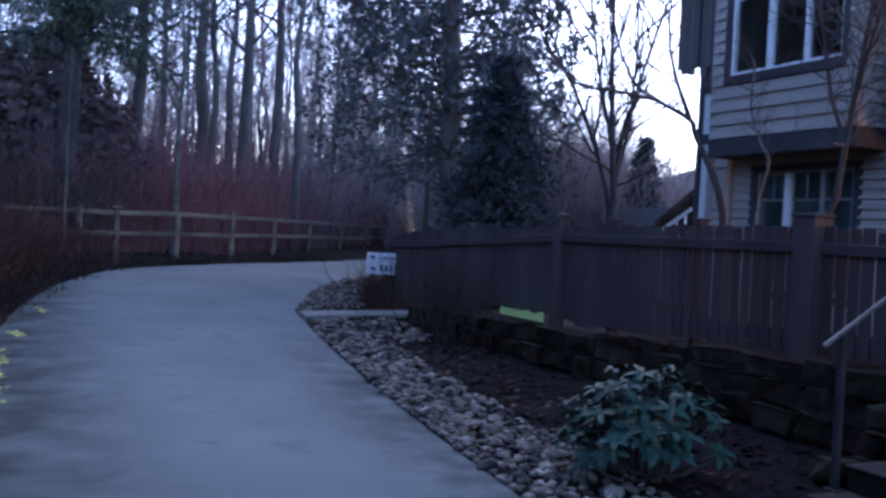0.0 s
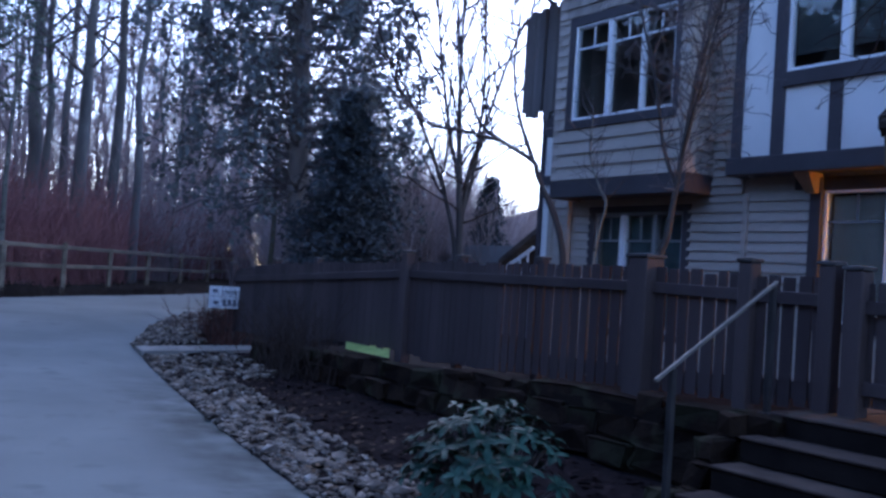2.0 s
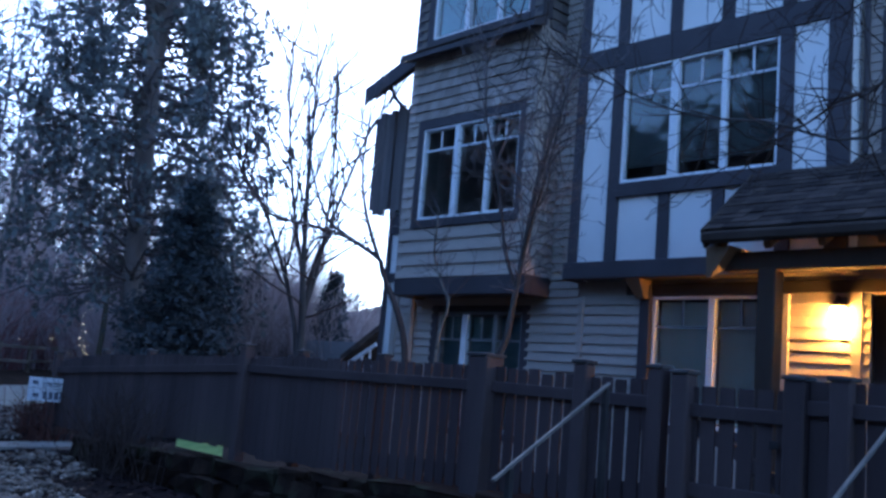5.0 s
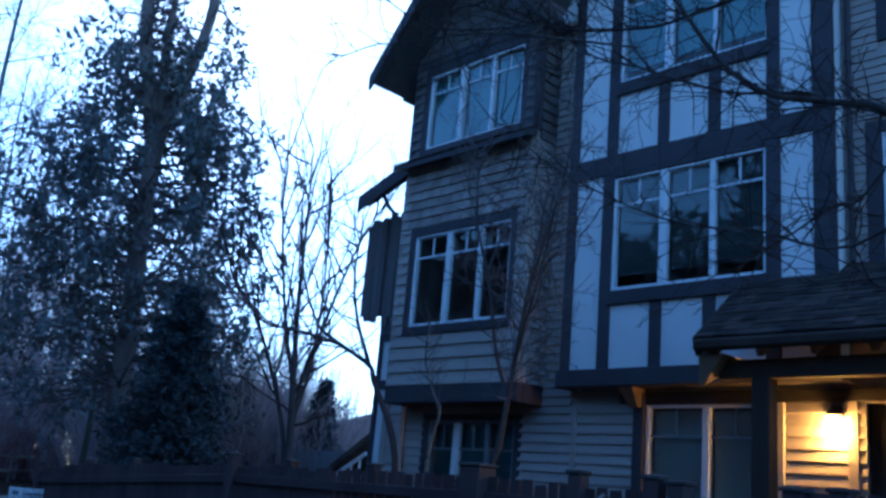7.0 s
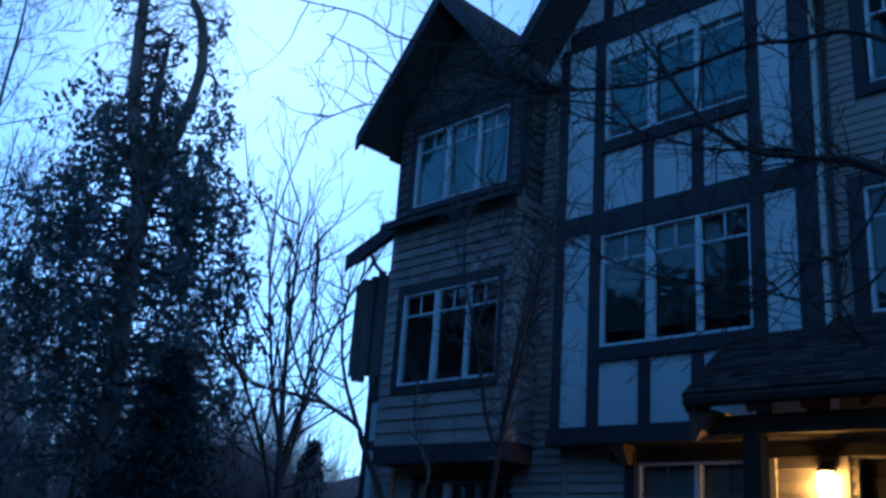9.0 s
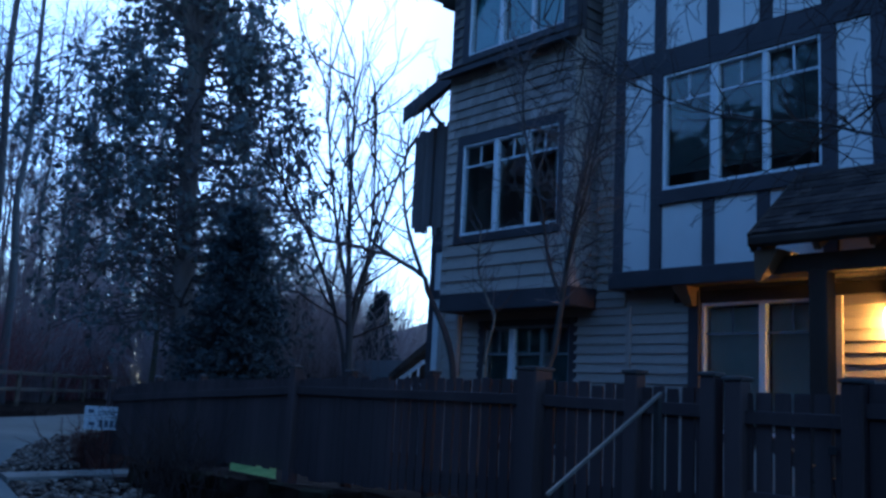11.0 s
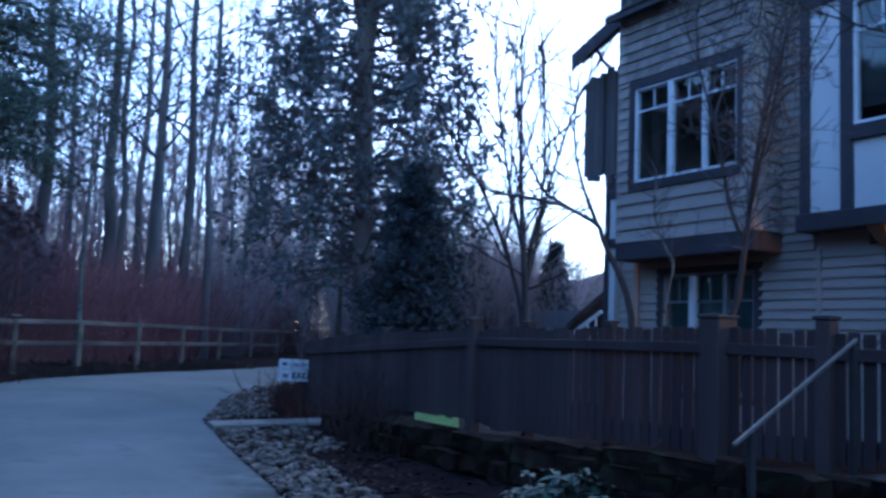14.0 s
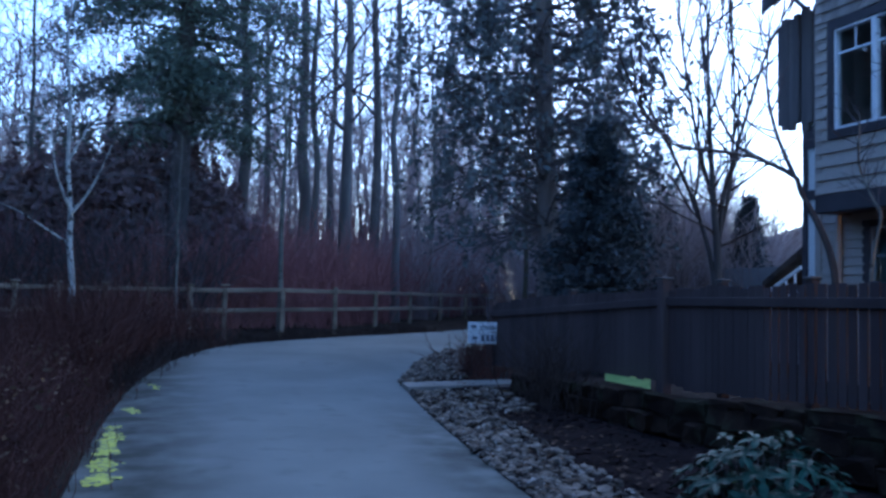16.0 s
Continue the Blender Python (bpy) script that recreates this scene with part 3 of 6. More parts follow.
front = part("front_wall", panel(Geo(), LX, RX, 0.3, 8.4, FRONT, FRONT + 0.2, holes), SIDING, house, "taupe lap-sided ground floor wall")
g = Geo()
g.box(LX, LX + 0.2, FRONT + 0.2, 17, 0.3, 8.4)
side = part("side_wall", g, SIDING, house)
g = Geo()
g.box(RX - 0.2, RX, FRONT + 0.2, 17, 0.3, 8.4)
part("side_wall", g, SIDING, house)
g = Geo()
g.box(LX + 0.2, RX - 0.2, 16.8, 17, 0.3, 8.4)
part("back_wall", g, SIDING, house)
for z in (0.5, 3.15, 6.2, 8.6):
    g = Geo()
    g.box(LX + 0.2, RX - 0.2, FRONT + 0.2, 16.8, z, z + 0.2)
    part("floor_slab", g, ROOM, house)
for x in (-8.0, -4.3):
    g = Geo()
    g.box(x, x + 0.1, FRONT + 0.25, 13, 0.7, 8.6)
    part("partition", g, ROOM, house)
g = Geo()
g.box(LX + 0.2, RX - 0.2, 13, 13.1, 0.7, 8.6)
part("partition", g, ROOM, house)

# bay with wall shingles
WB2, WB3 = (-10.44, -8.46, 3.95, 5.36), (-10.43, -8.44, 6.78, 8.05)
g = panel(Geo(), B0, B1, 2.84, 8.3, BY, BY + 0.14, [WB2, WB3])
bay = part("bay_front", g, SHINGLE, house, "shingled and lap-sided projecting bay")
for x in (B0, B1 - 0.14):
    g = Geo()
    g.box(x, x + 0.14, BY + 0.14, FRONT, 2.84, 8.3)
    ret = part("bay_side", g, SHINGLE, house)
g = Geo()
g.box(B0 + 0.14, B1 - 0.14, BY + 0.14, FRONT + 0.15, 2.84, 2.94)
part("bay_soffit", g, SOFFIT, house)
g = Geo()
g.box(B0 + 0.14, B1 - 0.14, BY + 0.14, FRONT + 0.15, 6.2, 6.4)
part("floor_slab", g, ROOM, house)
g = Geo()
g.box(B0 - 0.03, B1 + 0.03, BY - 0.04, BY + 0.1, 2.82, 3.08, 0.01)
part("skirt_board", g, TRIM, house, "wide dark skirt board")
g = Geo()
g.box(B1 - 0.1, B1 + 0.03, BY + 0.1, FRONT - 0.01, 2.82, 3.08, 0.01)
part("skirt_board", g, TRIM, house)
g = Geo()
g.box(B0 - 0.03, B0 + 0.1, BY + 0.1, FRONT - 0.01, 2.82, 3.08, 0.01)
part("skirt_board", g, TRIM, house)
for x in (B0 - 0.02, B1 - 0.11):
    g = Geo()
    g.box(x, x + 0.13, BY - 0.032, BY + 0.05, 3.08, 6.54, 0.006)
    part("corner_board", g, SIDING, house)
    g = Geo()
    g.box(x, x + 0.13, BY - 0.032, BY + 0.05, 6.66, 8.2, 0.006)
    part("corner_board", g, TRIM, house)
g = Geo()
g.box(B1 - 0.05, B1 + 0.03, BY + 0.05, BY + 0.15, 3.08, 6.53, 0.006)
part("corner_board", g, SIDING, house)
g = Geo()
g.box(B1 - 0.05, B1 + 0.03, BY + 0.05, BY + 0.15, 6.66, 8.3, 0.006)
part("corner_board", g, TRIM, house)
g = Geo()
v = []
for xx in (B0 - 0.10, B1 + 0.08):
    v += [(xx, BY - 0.002, 6.66), (xx, BY - 0.27, 6.52), (xx, BY - 0.27, 6.44), (xx, BY - 0.002, 6.52)]
g.add(v, [(0, 1, 2, 3), (4, 7, 6, 5), (0, 4, 5, 1), (1, 5, 6, 2), (2, 6, 7, 3), (3, 7, 4, 0)])
skirt = part("skirt_roof", g, TRIM, house, "shallow dark shingled skirt roof under the top window")
for r in range(2):
    x = B0 - 0.12
    while x < B1 + 0.08:
        w = rng.uniform(0.13, 0.26)
        m = Matrix.Translation((x, BY - 0.285 + 0.13 * r, 6.522 + 0.068 * r)) @ Euler((0.45, 0, rng.uniform(-0.02, 0.02))).to_matrix().to_4x4() @ Matrix.Diagonal((min(w, B1 + 0.1 - x) - 0.005, 0.17 + rng.uniform(-0.02, 0.03), rng.uniform(0.012, 0.03), 1))
        piece("roof_shingle", ROOFME, skirt, m)
        x += w
window(*WB2, BY, [(-9.71, 0.085), (-9.06, 0.055)])
window(*WB3, BY, [(-9.71, 0.085), (-9.06, 0.055)], blind=0.9, cloth=TEALSHADE)
Lb = B1 - B0
siding(bay, (B0, BY), 0, Lb, 3.08, 3.83, 0.188, thick=0.05)
shingles(bay, (B0, BY), 0, Lb, 5.5, 6.56, 0.15)
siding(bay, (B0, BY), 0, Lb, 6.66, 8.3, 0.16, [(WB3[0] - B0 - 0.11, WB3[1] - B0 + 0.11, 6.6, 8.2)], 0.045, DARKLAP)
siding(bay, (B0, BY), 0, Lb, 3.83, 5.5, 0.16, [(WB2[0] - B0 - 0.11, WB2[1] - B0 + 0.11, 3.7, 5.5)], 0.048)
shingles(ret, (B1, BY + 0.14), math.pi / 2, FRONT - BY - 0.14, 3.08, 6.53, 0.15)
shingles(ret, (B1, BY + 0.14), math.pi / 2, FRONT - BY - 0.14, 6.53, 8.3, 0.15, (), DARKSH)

# stucco and timber bay
WC2, WC3 = (-6.93, -4.84, 4.22, 5.72), (-6.90, -4.81, 7.06, 8.56)
g = panel(Geo(), C0, C1, 3.03, 8.7, CY, CY + 0.14, [WC2, WC3])
cbay = part("stucco_front", g, STUCCO, house, "white stucco bay front between dark timbers")
for x in (C0, C1 - 0.14):
    g = Geo()
    g.box(x, x + 0.14, CY + 0.14, FRONT, 3.03, 8.7)
    part("stucco_side", g, STUCCO, house)
g = Geo()
g.box(C0 + 0.14, C1 - 0.14, CY + 0.14, FRONT + 0.15, 3.03, 3.12)
part("bay_soffit", g, SOFFIT, house)
g = Geo()
g.box(C0 + 0.14, C1 - 0.14, CY + 0.14, FRONT + 0.15, 6.2, 6.4)
part("floor_slab", g, ROOM, house)
g = Geo()
g.box(C0 - 0.05, C1 + 0.05, CY - 0.07, CY + 0.12, 3.02, 3.24, 0.012)
part("skirt_board", g, TRIM, house, "wide dark skirt board")
for x in (C0 - 0.05, C1 - 0.1):
    g = Geo()
    g.box(x, x + 0.15, CY + 0.12, FRONT - 0.01, 3.02, 3.24, 0.01)
    part("skirt_board", g, TRIM, house)
timbers = [(C0 - 0.015, C0 + 0.13, 3.24, 8.7), (-4.29, C1 + 0.015, 3.24, 8.7),
           (-7.10, -6.93, 3.24, 5.79), (-4.84, -4.67, 3.24, 5.79), (-7.07, -6.90, 6.06, 8.62), (-4.83, -4.67, 6.06, 8.62),
           (C0 + 0.13, -4.29, 5.79, 6.06), (C0 + 0.13, -4.29, 8.62, 8.95)]
for k, (a, b) in enumerate(((-6.34, -6.18), (-5.62, -5.46))):
    timbers.append((a, b, 3.24, 4.04))
for k, (a, b) in enumerate(((-6.29, -6.13), (-5.58, -5.42))):
    timbers.append((a, b, 6.06, 6.88))
for a, b, c, d in timbers:
    g = Geo()
    g.box(a, b, CY - 0.03, CY + 0.02, c + 0.001, d - 0.001, 0.006)
    part("timber", g, TRIM, house)
window(*WC2, CY, [(-6.19, 0.11), (-5.52, 0.065)], blind=0.86, trim=(0.0015, 0.0015, 0.07, 0.18))
window(*WC3, CY, [(-6.17, 0.11), (-5.50, 0.065)], blind=0.86, trim=(0.0015, 0.0015, 0.06, 0.18), cloth=TEALSHADE)
# downspout shape added in dark colour for the shaded corner, and gutter end beside the stucco bay
g = Geo()
g.box(C1 + 0.05, C1 + 0.11, FRONT - 0.09, FRONT - 0.025, 4.3, 8.4, 0.02)
for z in (5.0, 6.6, 8.0):
    g.box(C1 + 0.045, C1 + 0.115, FRONT - 0.10, FRONT - 0.02, z, z + 0.04, 0.004)
part("downspout", g, TRIM, house, "dark downspout shape added for the shaded corner")
g = Geo()
g.box(B0 - 0.13, B0 - 0.05, FRONT - 0.12, FRONT - 0.04, 0.8, 6.6, 0.02)
part("downspout", g, SIDING, house)

# lap boards of the main wall, behind and below the bays
L = RX - LX
rel = lambda h, m=0.1: (h[0] - LX - m, h[1] - LX + m, h[2] - m, h[3] + m)
siding(front, (LX, FRONT), 0, -3.9 + 0.0 - LX, 0.6, 2.83, 0.125, [rel(W1), rel(WC1)], 0.042)
siding(front, (B1, FRONT), 0, C0 - B1, 2.83, 8.4, 0.115, (), 0.045)
siding(front, (C1, FRONT), 0, 2.6, 4.0, 8.4, 0.1, [(WR2[0] - C1 - 0.17, WR2[1] - C1 + 0.12, 4.15, 5.87), (WR3[0] - C1 - 0.17, WR3[1] - C1 + 0.12, 6.77, 8.25)], 0.028)
siding(front, (C1, FRONT), 0, 2.6, 2.83, 4.0, 0.1, (), 0.016)
g = Geo()
g.box(C0 + 0.02, C0 + 0.10, FRONT - 0.055, FRONT, 0.6, 2.83, 0.005)
part("corner_board", g, SIDING, house)
g = Geo()
g.box(LX - 0.02, LX + 0.1, FRONT - 0.055, FRONT, 0.6, 8.4, 0.005)
part("corner_board", g, SIDING, house)
# shade under the bay is in the frame, bar and cloth colours here
window(*W1, FRONT, [(-9.755, 0.11), (-9.145, 0.06)], blind=0.95, trim=(0.14, 0.14, 0.12, 0.1), cloth=SHADEDTEAL, bars=SHADEDWHITE, edge=SHADEDWHITE)
window(*WC1, FRONT, [(-5.72, 0.09)], blind=0.97, trim=(0.15, 0.12, 0.14, 0.1), cloth=BLIND, bars=SHADEDWHITE, proud=0.08)
window(*WR2, FRONT, [(-3.1, 0.07)], blind=0.8, trim=(0.17, 0.12, 0.14, 0.13))
window(*WR3, FRONT, [(-3.1, 0.07)], blind=0.8, trim=(0.17, 0.12, 0.14, 0.13))


def gable(xc, half_l, half_r, pitch, z_top, y0, y1, face_y, face_mat, th=0.16):
    """A steep gable roof: two slopes of shingled boards with barge boards, over a triangular wall."""
    s = pitch
    for sg, nm in ((-1, "roof_slope"), (1, "roof_slope")):
        half = half_l if sg < 0 else half_r
        z_eave = z_top - pitch * half
        g = Geo()
        e, t = xc + sg * half, th
        v = []
        for y in (y0 + 0.03, y1):
            v += [(xc, y, z_top), (e, y, z_eave), (e, y, z_eave - t), (xc, y, z_top - t * 1.25)]
        g.add(v, [(0, 1, 2, 3), (4, 7, 6, 5), (0, 4, 5, 1), (1, 5, 6, 2), (2, 6, 7, 3), (3, 7, 4, 0)])
        slope = part(nm, g, SOFFIT, house, "dark shingled roof slope with boarded soffit")
        # shingle courses
        ln = math.hypot(half, z_top - z_eave)
        rows = int(ln / 0.17)
        o = root_of(slope)
        for r in range(rows):
            f0 = r / rows
            px, pz = e + (xc - e) * f0, z_eave + (z_top - z_eave) * f0
            m = Matrix.Translation((px, y0, pz)) @ Matrix(((-sg * half / ln, 0, sg * (z_top - z_eave) / ln, 0), (0, 1, 0, 0), ((z_top - z_eave) / ln, 0, half / ln, 0), (0, 0, 0, 1)))
            m = m @ Euler((0, radians(-2.5), 0)).to_matrix().to_4x4() @ Matrix.Diagonal((0.2, y1 - y0, 0.014, 1))
            piece("shingle_course", ROOFME, slope, m, o)
        g = Geo()
        xo, zo = xc + sg * (half + 0.03), z_eave - 0.03 * pitch
        v = []
        for y in (y0 - 0.02, y0 + 0.028):
            v += [(xc, y, z_top + 0.01), (xo, y, zo + 0.01), (xo, y, zo - 0.24), (xo - sg * 0.05, y, zo - 0.2), (xc, y, z_top - 0.27)]
        g.add(v, [(0, 1, 2, 3, 4), (9, 8, 7, 6, 5)], [(0, 5, 6, 1), (1, 6, 7, 2), (2, 7, 8, 3), (3, 8, 9, 4), (4, 9, 5, 0)])
        part("barge_board", g, TRIM, slope, "dark barge board")
        g = Geo()
        g.box(min(e, e + sg * 0.1), max(e, e + sg * 0.1), face_y + 0.1, y1, z_eave - 0.17, z_eave - 0.04, 0.02)
        part("gutter", g, TRIM, slope)
    g = Geo()
    k = (z_top - th * 1.25 - 8.3) / s
    g.add([(xc - k, face_y, 8.3), (xc + k, face_y, 8.3), (xc, face_y, z_top - th * 1.25), (xc - k, face_y + 0.12, 8.3), (xc + k, face_y + 0.12, 8.3), (xc, face_y + 0.12, z_top - th * 1.25)],
          [(0, 1, 2), (5, 4, 3)], [(0, 3, 4, 1), (1, 4, 5, 2), (2, 5, 3, 0)])
    return part("gable_wall", g, face_mat, house)


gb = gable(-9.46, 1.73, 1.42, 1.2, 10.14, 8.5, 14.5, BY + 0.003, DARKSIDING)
gc = gable(-5.86, 2.06, 2.24, 1.277, 11.33, 8.7, 15.0, CY + 0.003, STUCCO)
o = root_of(gb)
z = 8.3
while z < 9.5:
    k = (10.14 - 0.2 - z) / 1.2 - 0.1
    piece("siding_board", DARKLAP, gb, place(-9.48 - k, BY, z, 2 * k, 0.024, 0.19), o)
    z += 0.19
g = Geo()
g.box(-9.48 - 1.25, -9.48 + 1.25, BY - 0.04, BY + 0.0, 8.2, 8.36, 0.008)
part("frieze_board", g, TRIM, house)
for a, b, c, d in ((-6.95, -6.79, 8.95, 9.6), (-6.27, -6.11, 8.95, 10.2), (-5.60, -5.44, 8.95, 10.2)):
    kk = min(1.6, (11.1 - d) / 1.277)
    a, b = max(a, -5.86 - kk), min(b, -5.86 + kk)
    g = Geo()
    g.box(a, b, CY - 0.03, CY + 0.0, c + 0.001, d - 0.001, 0.006)
    part("timber", g, TRIM, house)

g = Geo()
v = []
for x in (-11.45, 3.3):
    v += [(x, 9.58, 8.52), (x, 13.4, 11.1), (x, 17.5, 8.38), (x, 17.5, 8.2), (x, 13.4, 10.9), (x, 9.58, 8.36)]
g.add(v, [(0, 1, 7, 6), (1, 2, 8, 7), (2, 3, 9, 8), (3, 4, 10, 9), (4, 5, 11, 10), (5, 0, 6, 11), (0, 5, 4, 1), (1, 4, 3, 2), (6, 7, 10, 11), (7, 8, 9, 10)])
part("main_roof", g, ROOF, house, "dark asphalt shingle main roof")
g = Geo()
g.add([(LX, 9.87, 8.35), (LX, 17, 8.35), (LX, 13.4, 10.95), (LX + .1, 9.87, 8.35), (LX + .1, 17, 8.35), (LX + .1, 13.4, 10.95)], [(0, 2, 1), (3, 4, 5)], [(0, 1, 4, 3), (1, 2, 5, 4), (2, 0, 3, 5)])
part("gable_wall", g, SIDING, house)

# pent roof and shingled bump-out on the side wall
g = Geo()
v = []
for y in (9.33, 9.52):
    v += [(LX + 0.6, y, 6.84), (-12.16, y, 6.35), (-12.16, y, 6.24), (LX + 0.6, y, 6.70)]
g.add(v, [(0, 1, 2, 3), (4, 7, 6, 5), (0, 4, 5, 1), (1, 5, 6, 2), (2, 6, 7, 3), (3, 7, 4, 0)])
pent = part("pent_roof", g, ROOF, house, "small dark pent roof on the side wall")
g = Geo()
v = []
for y in (9.29, 9.328):
    v += [(LX + 0.6, y, 6.86), (-12.20, y, 6.37), (-12.20, y, 6.08), (-12.14, y, 6.12), (LX + 0.6, y, 6.62)]
g.add(v, [(0, 1, 2, 3, 4), (9, 8, 7, 6, 5)], [(0, 5, 6, 1), (1, 6, 7, 2), (2, 7, 8, 3), (3, 8, 9, 4), (4, 9, 5, 0)])
part("barge_board", g, TRIM, pent)
g = Geo()
g.tube(spline([(LX - 0.02, 9.44, 5.98), (LX - 0.2, 9.44, 6.14), (-11.75, 9.44, 6.42)], 6), [0.035] * 13, 6)
part("bracket", g, TRIM, pent)
g = Geo()
g.box(-12.3, LX, 9.9, 12.5, 4.45, 6.10)
g.box(-12.48, -12.3, 9.9, 12.5, 4.50, 6.06)
bump = part("bump_out", g, SHINGLE, house, "shingle-clad bump-out on the side wall")
x = -12.56
while x < LX - 0.02:
    wd = min(rng.uniform(0.11, 0.2), LX - x)
    g = Geo()
    dy = rng.uniform(0.02, 0.09)
    g.box(x, x + wd - 0.012, 9.9 - dy, 9.905, 4.40 - 0.22 * (x + 12.56) + rng.uniform(-0.08, 0.12), 6.10 + 0.06 * (x + 12.56) + rng.uniform(-0.07, 0.07), 0.008)
    part("vertical_board", g, BUMPBOARD, bump)
    x += wd
g = Geo()
g.box(-11.95, LX, 9.92, 12.5, 0.5, 4.4)
part("stucco_side", g, STUCCO, house)
for a, b, c, d in ((-11.98, -11.88, 0.5, 4.38), (-11.88, LX, 3.15, 3.3), (-11.88, LX, 3.95, 4.3)):
    g = Geo()
    g.box(a, b, 9.885, 9.92, c, d, 0.005)
    part("timber", g, TRIM, house)

# porch
g = Geo()
g.box(-4.55, 0.6, 8.0, FRONT, 0.45, FLOOR, 0.01)
deck = part("porch_deck", g, STEP, house, "porch floor")
PX0, PX1, PE, PW = -4.84, 0.6, 8.0, 9.36
PXT = -5.07
for x in (-4.285, -1.6):
    g = Geo()
    g.box(x - 0.09, x + 0.09, 8.18, 8.36, FLOOR, 2.9, 0.012)
    p = part("porch_post", g, DARKTIMBER, house, "square timber porch post")
    g = Geo()
    g.box(x - 0.12, x + 0.12, 8.15, 8.39, FLOOR, FLOOR + 0.2, 0.012)
    part("post_base", g, DARKTIMBER, p)
g = Geo()
g.box(-4.75, PX1, 8.19, 8.35, 2.88, 3.06, 0.01)
part("porch_beam", g, DARKTIMBER, house)
sl = (4.055 - 3.18) / (PW - PE)
x = PX0 + 0.1
while x < PX1:
    g = Geo()
    g.bar((x, PE + 0.04, 3.11), (x, PW, 3.11 + sl * (PW - PE - 0.04)), 0.07, 0.12, c=0.006)
    part("rafter", g, TIMBER, house)
    x += 0.52
g = Geo()
v = []
for xx, xt in ((PX0, PXT), (PX1, PX1)):
    v += [(xx, PE, 3.25), (xt, PW, 3.25 + sl * (PW - PE)), (xt, PW, 3.19 + sl * (PW - PE)), (xx, PE, 3.19)]
g.add(v, [(0, 1, 2, 3), (4, 7, 6, 5), (0, 4, 5, 1), (1, 5, 6, 2), (2, 6, 7, 3), (3, 7, 4, 0)])
proof = part("porch_roof", g, SOFFIT, house, "low porch roof of dark asphalt shingles")
g = Geo()
g.box(PX0 - 0.02, PX1, PE - 0.085, PE - 0.002, 3.115, 3.235, 0.03)
part("gutter", g, DARKTIMBER, proof)
g = Geo()
v = []
for xx in (C1 + 0.02, PX1):
    v += [(xx, PW, 3.25 + sl * (PW - PE)), (xx, FRONT - 0.03, 3.25 + sl * (FRONT - 0.03 - PE)), (xx, FRONT - 0.03, 3.19 + sl * (FRONT - 0.03 - PE)), (xx, PW, 3.19 + sl * (PW - PE))]
g.add(v, [(0, 1, 2, 3), (4, 7, 6, 5), (0, 4, 5, 1), (1, 5, 6, 2), (2, 6, 7, 3), (3, 7, 4, 0)])
part("upper_slope", g, ROOF, proof)
g = Geo()
g.bar((PX0 - 0.02, PE, 3.17), (PXT - 0.02, PW, 3.17 + sl * (PW - PE)), 0.04, 0.2, c=0.006)
part("barge_board", g, DARKTIMBER, proof)
g = Geo()
g.add([(PX0, 8.02, 3.10), (PX0, 8.55, 3.10), (PX0, 8.05, 2.80), (PX0 + .26, 8.02, 3.10), (PX0 + .26, 8.55, 3.10), (PX0 + .05, 8.05, 2.80)], [(0, 2, 1), (3, 4, 5)], [(0, 3, 5, 2), (2, 5, 4, 1), (1, 4, 3, 0)])
part("bracket", g, TIMBER, proof, "warm-lit timber bracket at the eave corner")
o = root_of(proof)
rows = 13
ln = math.hypot(PW - PE, sl * (PW - PE))
tilt = math.atan(sl)
for r in range(rows):
    f0 = r / rows
    xl = PX0 + (PXT - PX0) * f0 - 0.02
    s = xl - rng.uniform(0, 0.2)
    while s < PX1 - 2.0:
        w = rng.uniform(0.14, 0.32)
        p, q = max(s, xl - rng.uniform(0, 0.03)), s + w
        m = Matrix.Translation((p, PE - 0.02 + (PW - PE) * f0, 3.256 + sl * (PW - PE) * f0)) @ Euler((tilt - 0.06, 0, 0)).to_matrix().to_4x4() @ Matrix.Diagonal((q - p - 0.006, ln / rows * 1.25, rng.uniform(0.010, 0.02), 1))
        if q - p > 0.04:
            piece("roof_shingle", ROOFME, proof, m, o)
        s += w
g = Geo()
g.add([(-6.76, CY - 0.04, 3.02), (-6.54, CY - 0.04, 3.02), (-6.54, CY + 0.25, 3.02), (-6.76, CY + 0.25, 3.02), (-6.66, CY + 0.1, 2.79), (-6.55, CY + 0.1, 2.79), (-6.55, CY + 0.25, 2.79), (-6.66, CY + 0.25, 2.79)],
      [(0, 3, 2, 1), (4, 5, 6, 7), (0, 1, 5, 4), (1, 2, 6, 5), (2, 3, 7, 6), (3, 0, 4, 7)])
part("corbel", g, TIMBER, house, "timber corbel under the stucco bay")
# pale board added in place of the porch post's lantern-lit side face
g = Geo()
g.box(-4.93, -4.76, FRONT - 0.06, FRONT, FLOOR, 2.84, 0.006)
part("corner_board", g, SIDING, house)
g = Geo()
g.box(-6.9, -3.0, FRONT - 0.05, FRONT, 2.845, 2.98, 0.006)
part("frieze_board", g, DOOR, house)
# door
g = Geo()
g.box(-3.90, -3.02, FRONT + 0.06, FRONT + 0.11, FLOOR, FLOOR + 2.06, 0.006)
for a, b in ((FLOOR + 0.15, FLOOR + 0.9), (FLOOR + 1.05, FLOOR + 1.9)):
    for c, d in ((-3.8, -3.5), (-3.42, -3.12)):
        g.box(c, d, FRONT + 0.045, FRONT + 0.06, a, b, 0.012)
dr = part("door", g, DOOR, house, "dark panelled front door")
g = Geo()
g.tube([(-3.1, FRONT + 0.06, 1.75), (-3.1, FRONT + 0.0, 1.75)], [0.012, 0.012], 8)
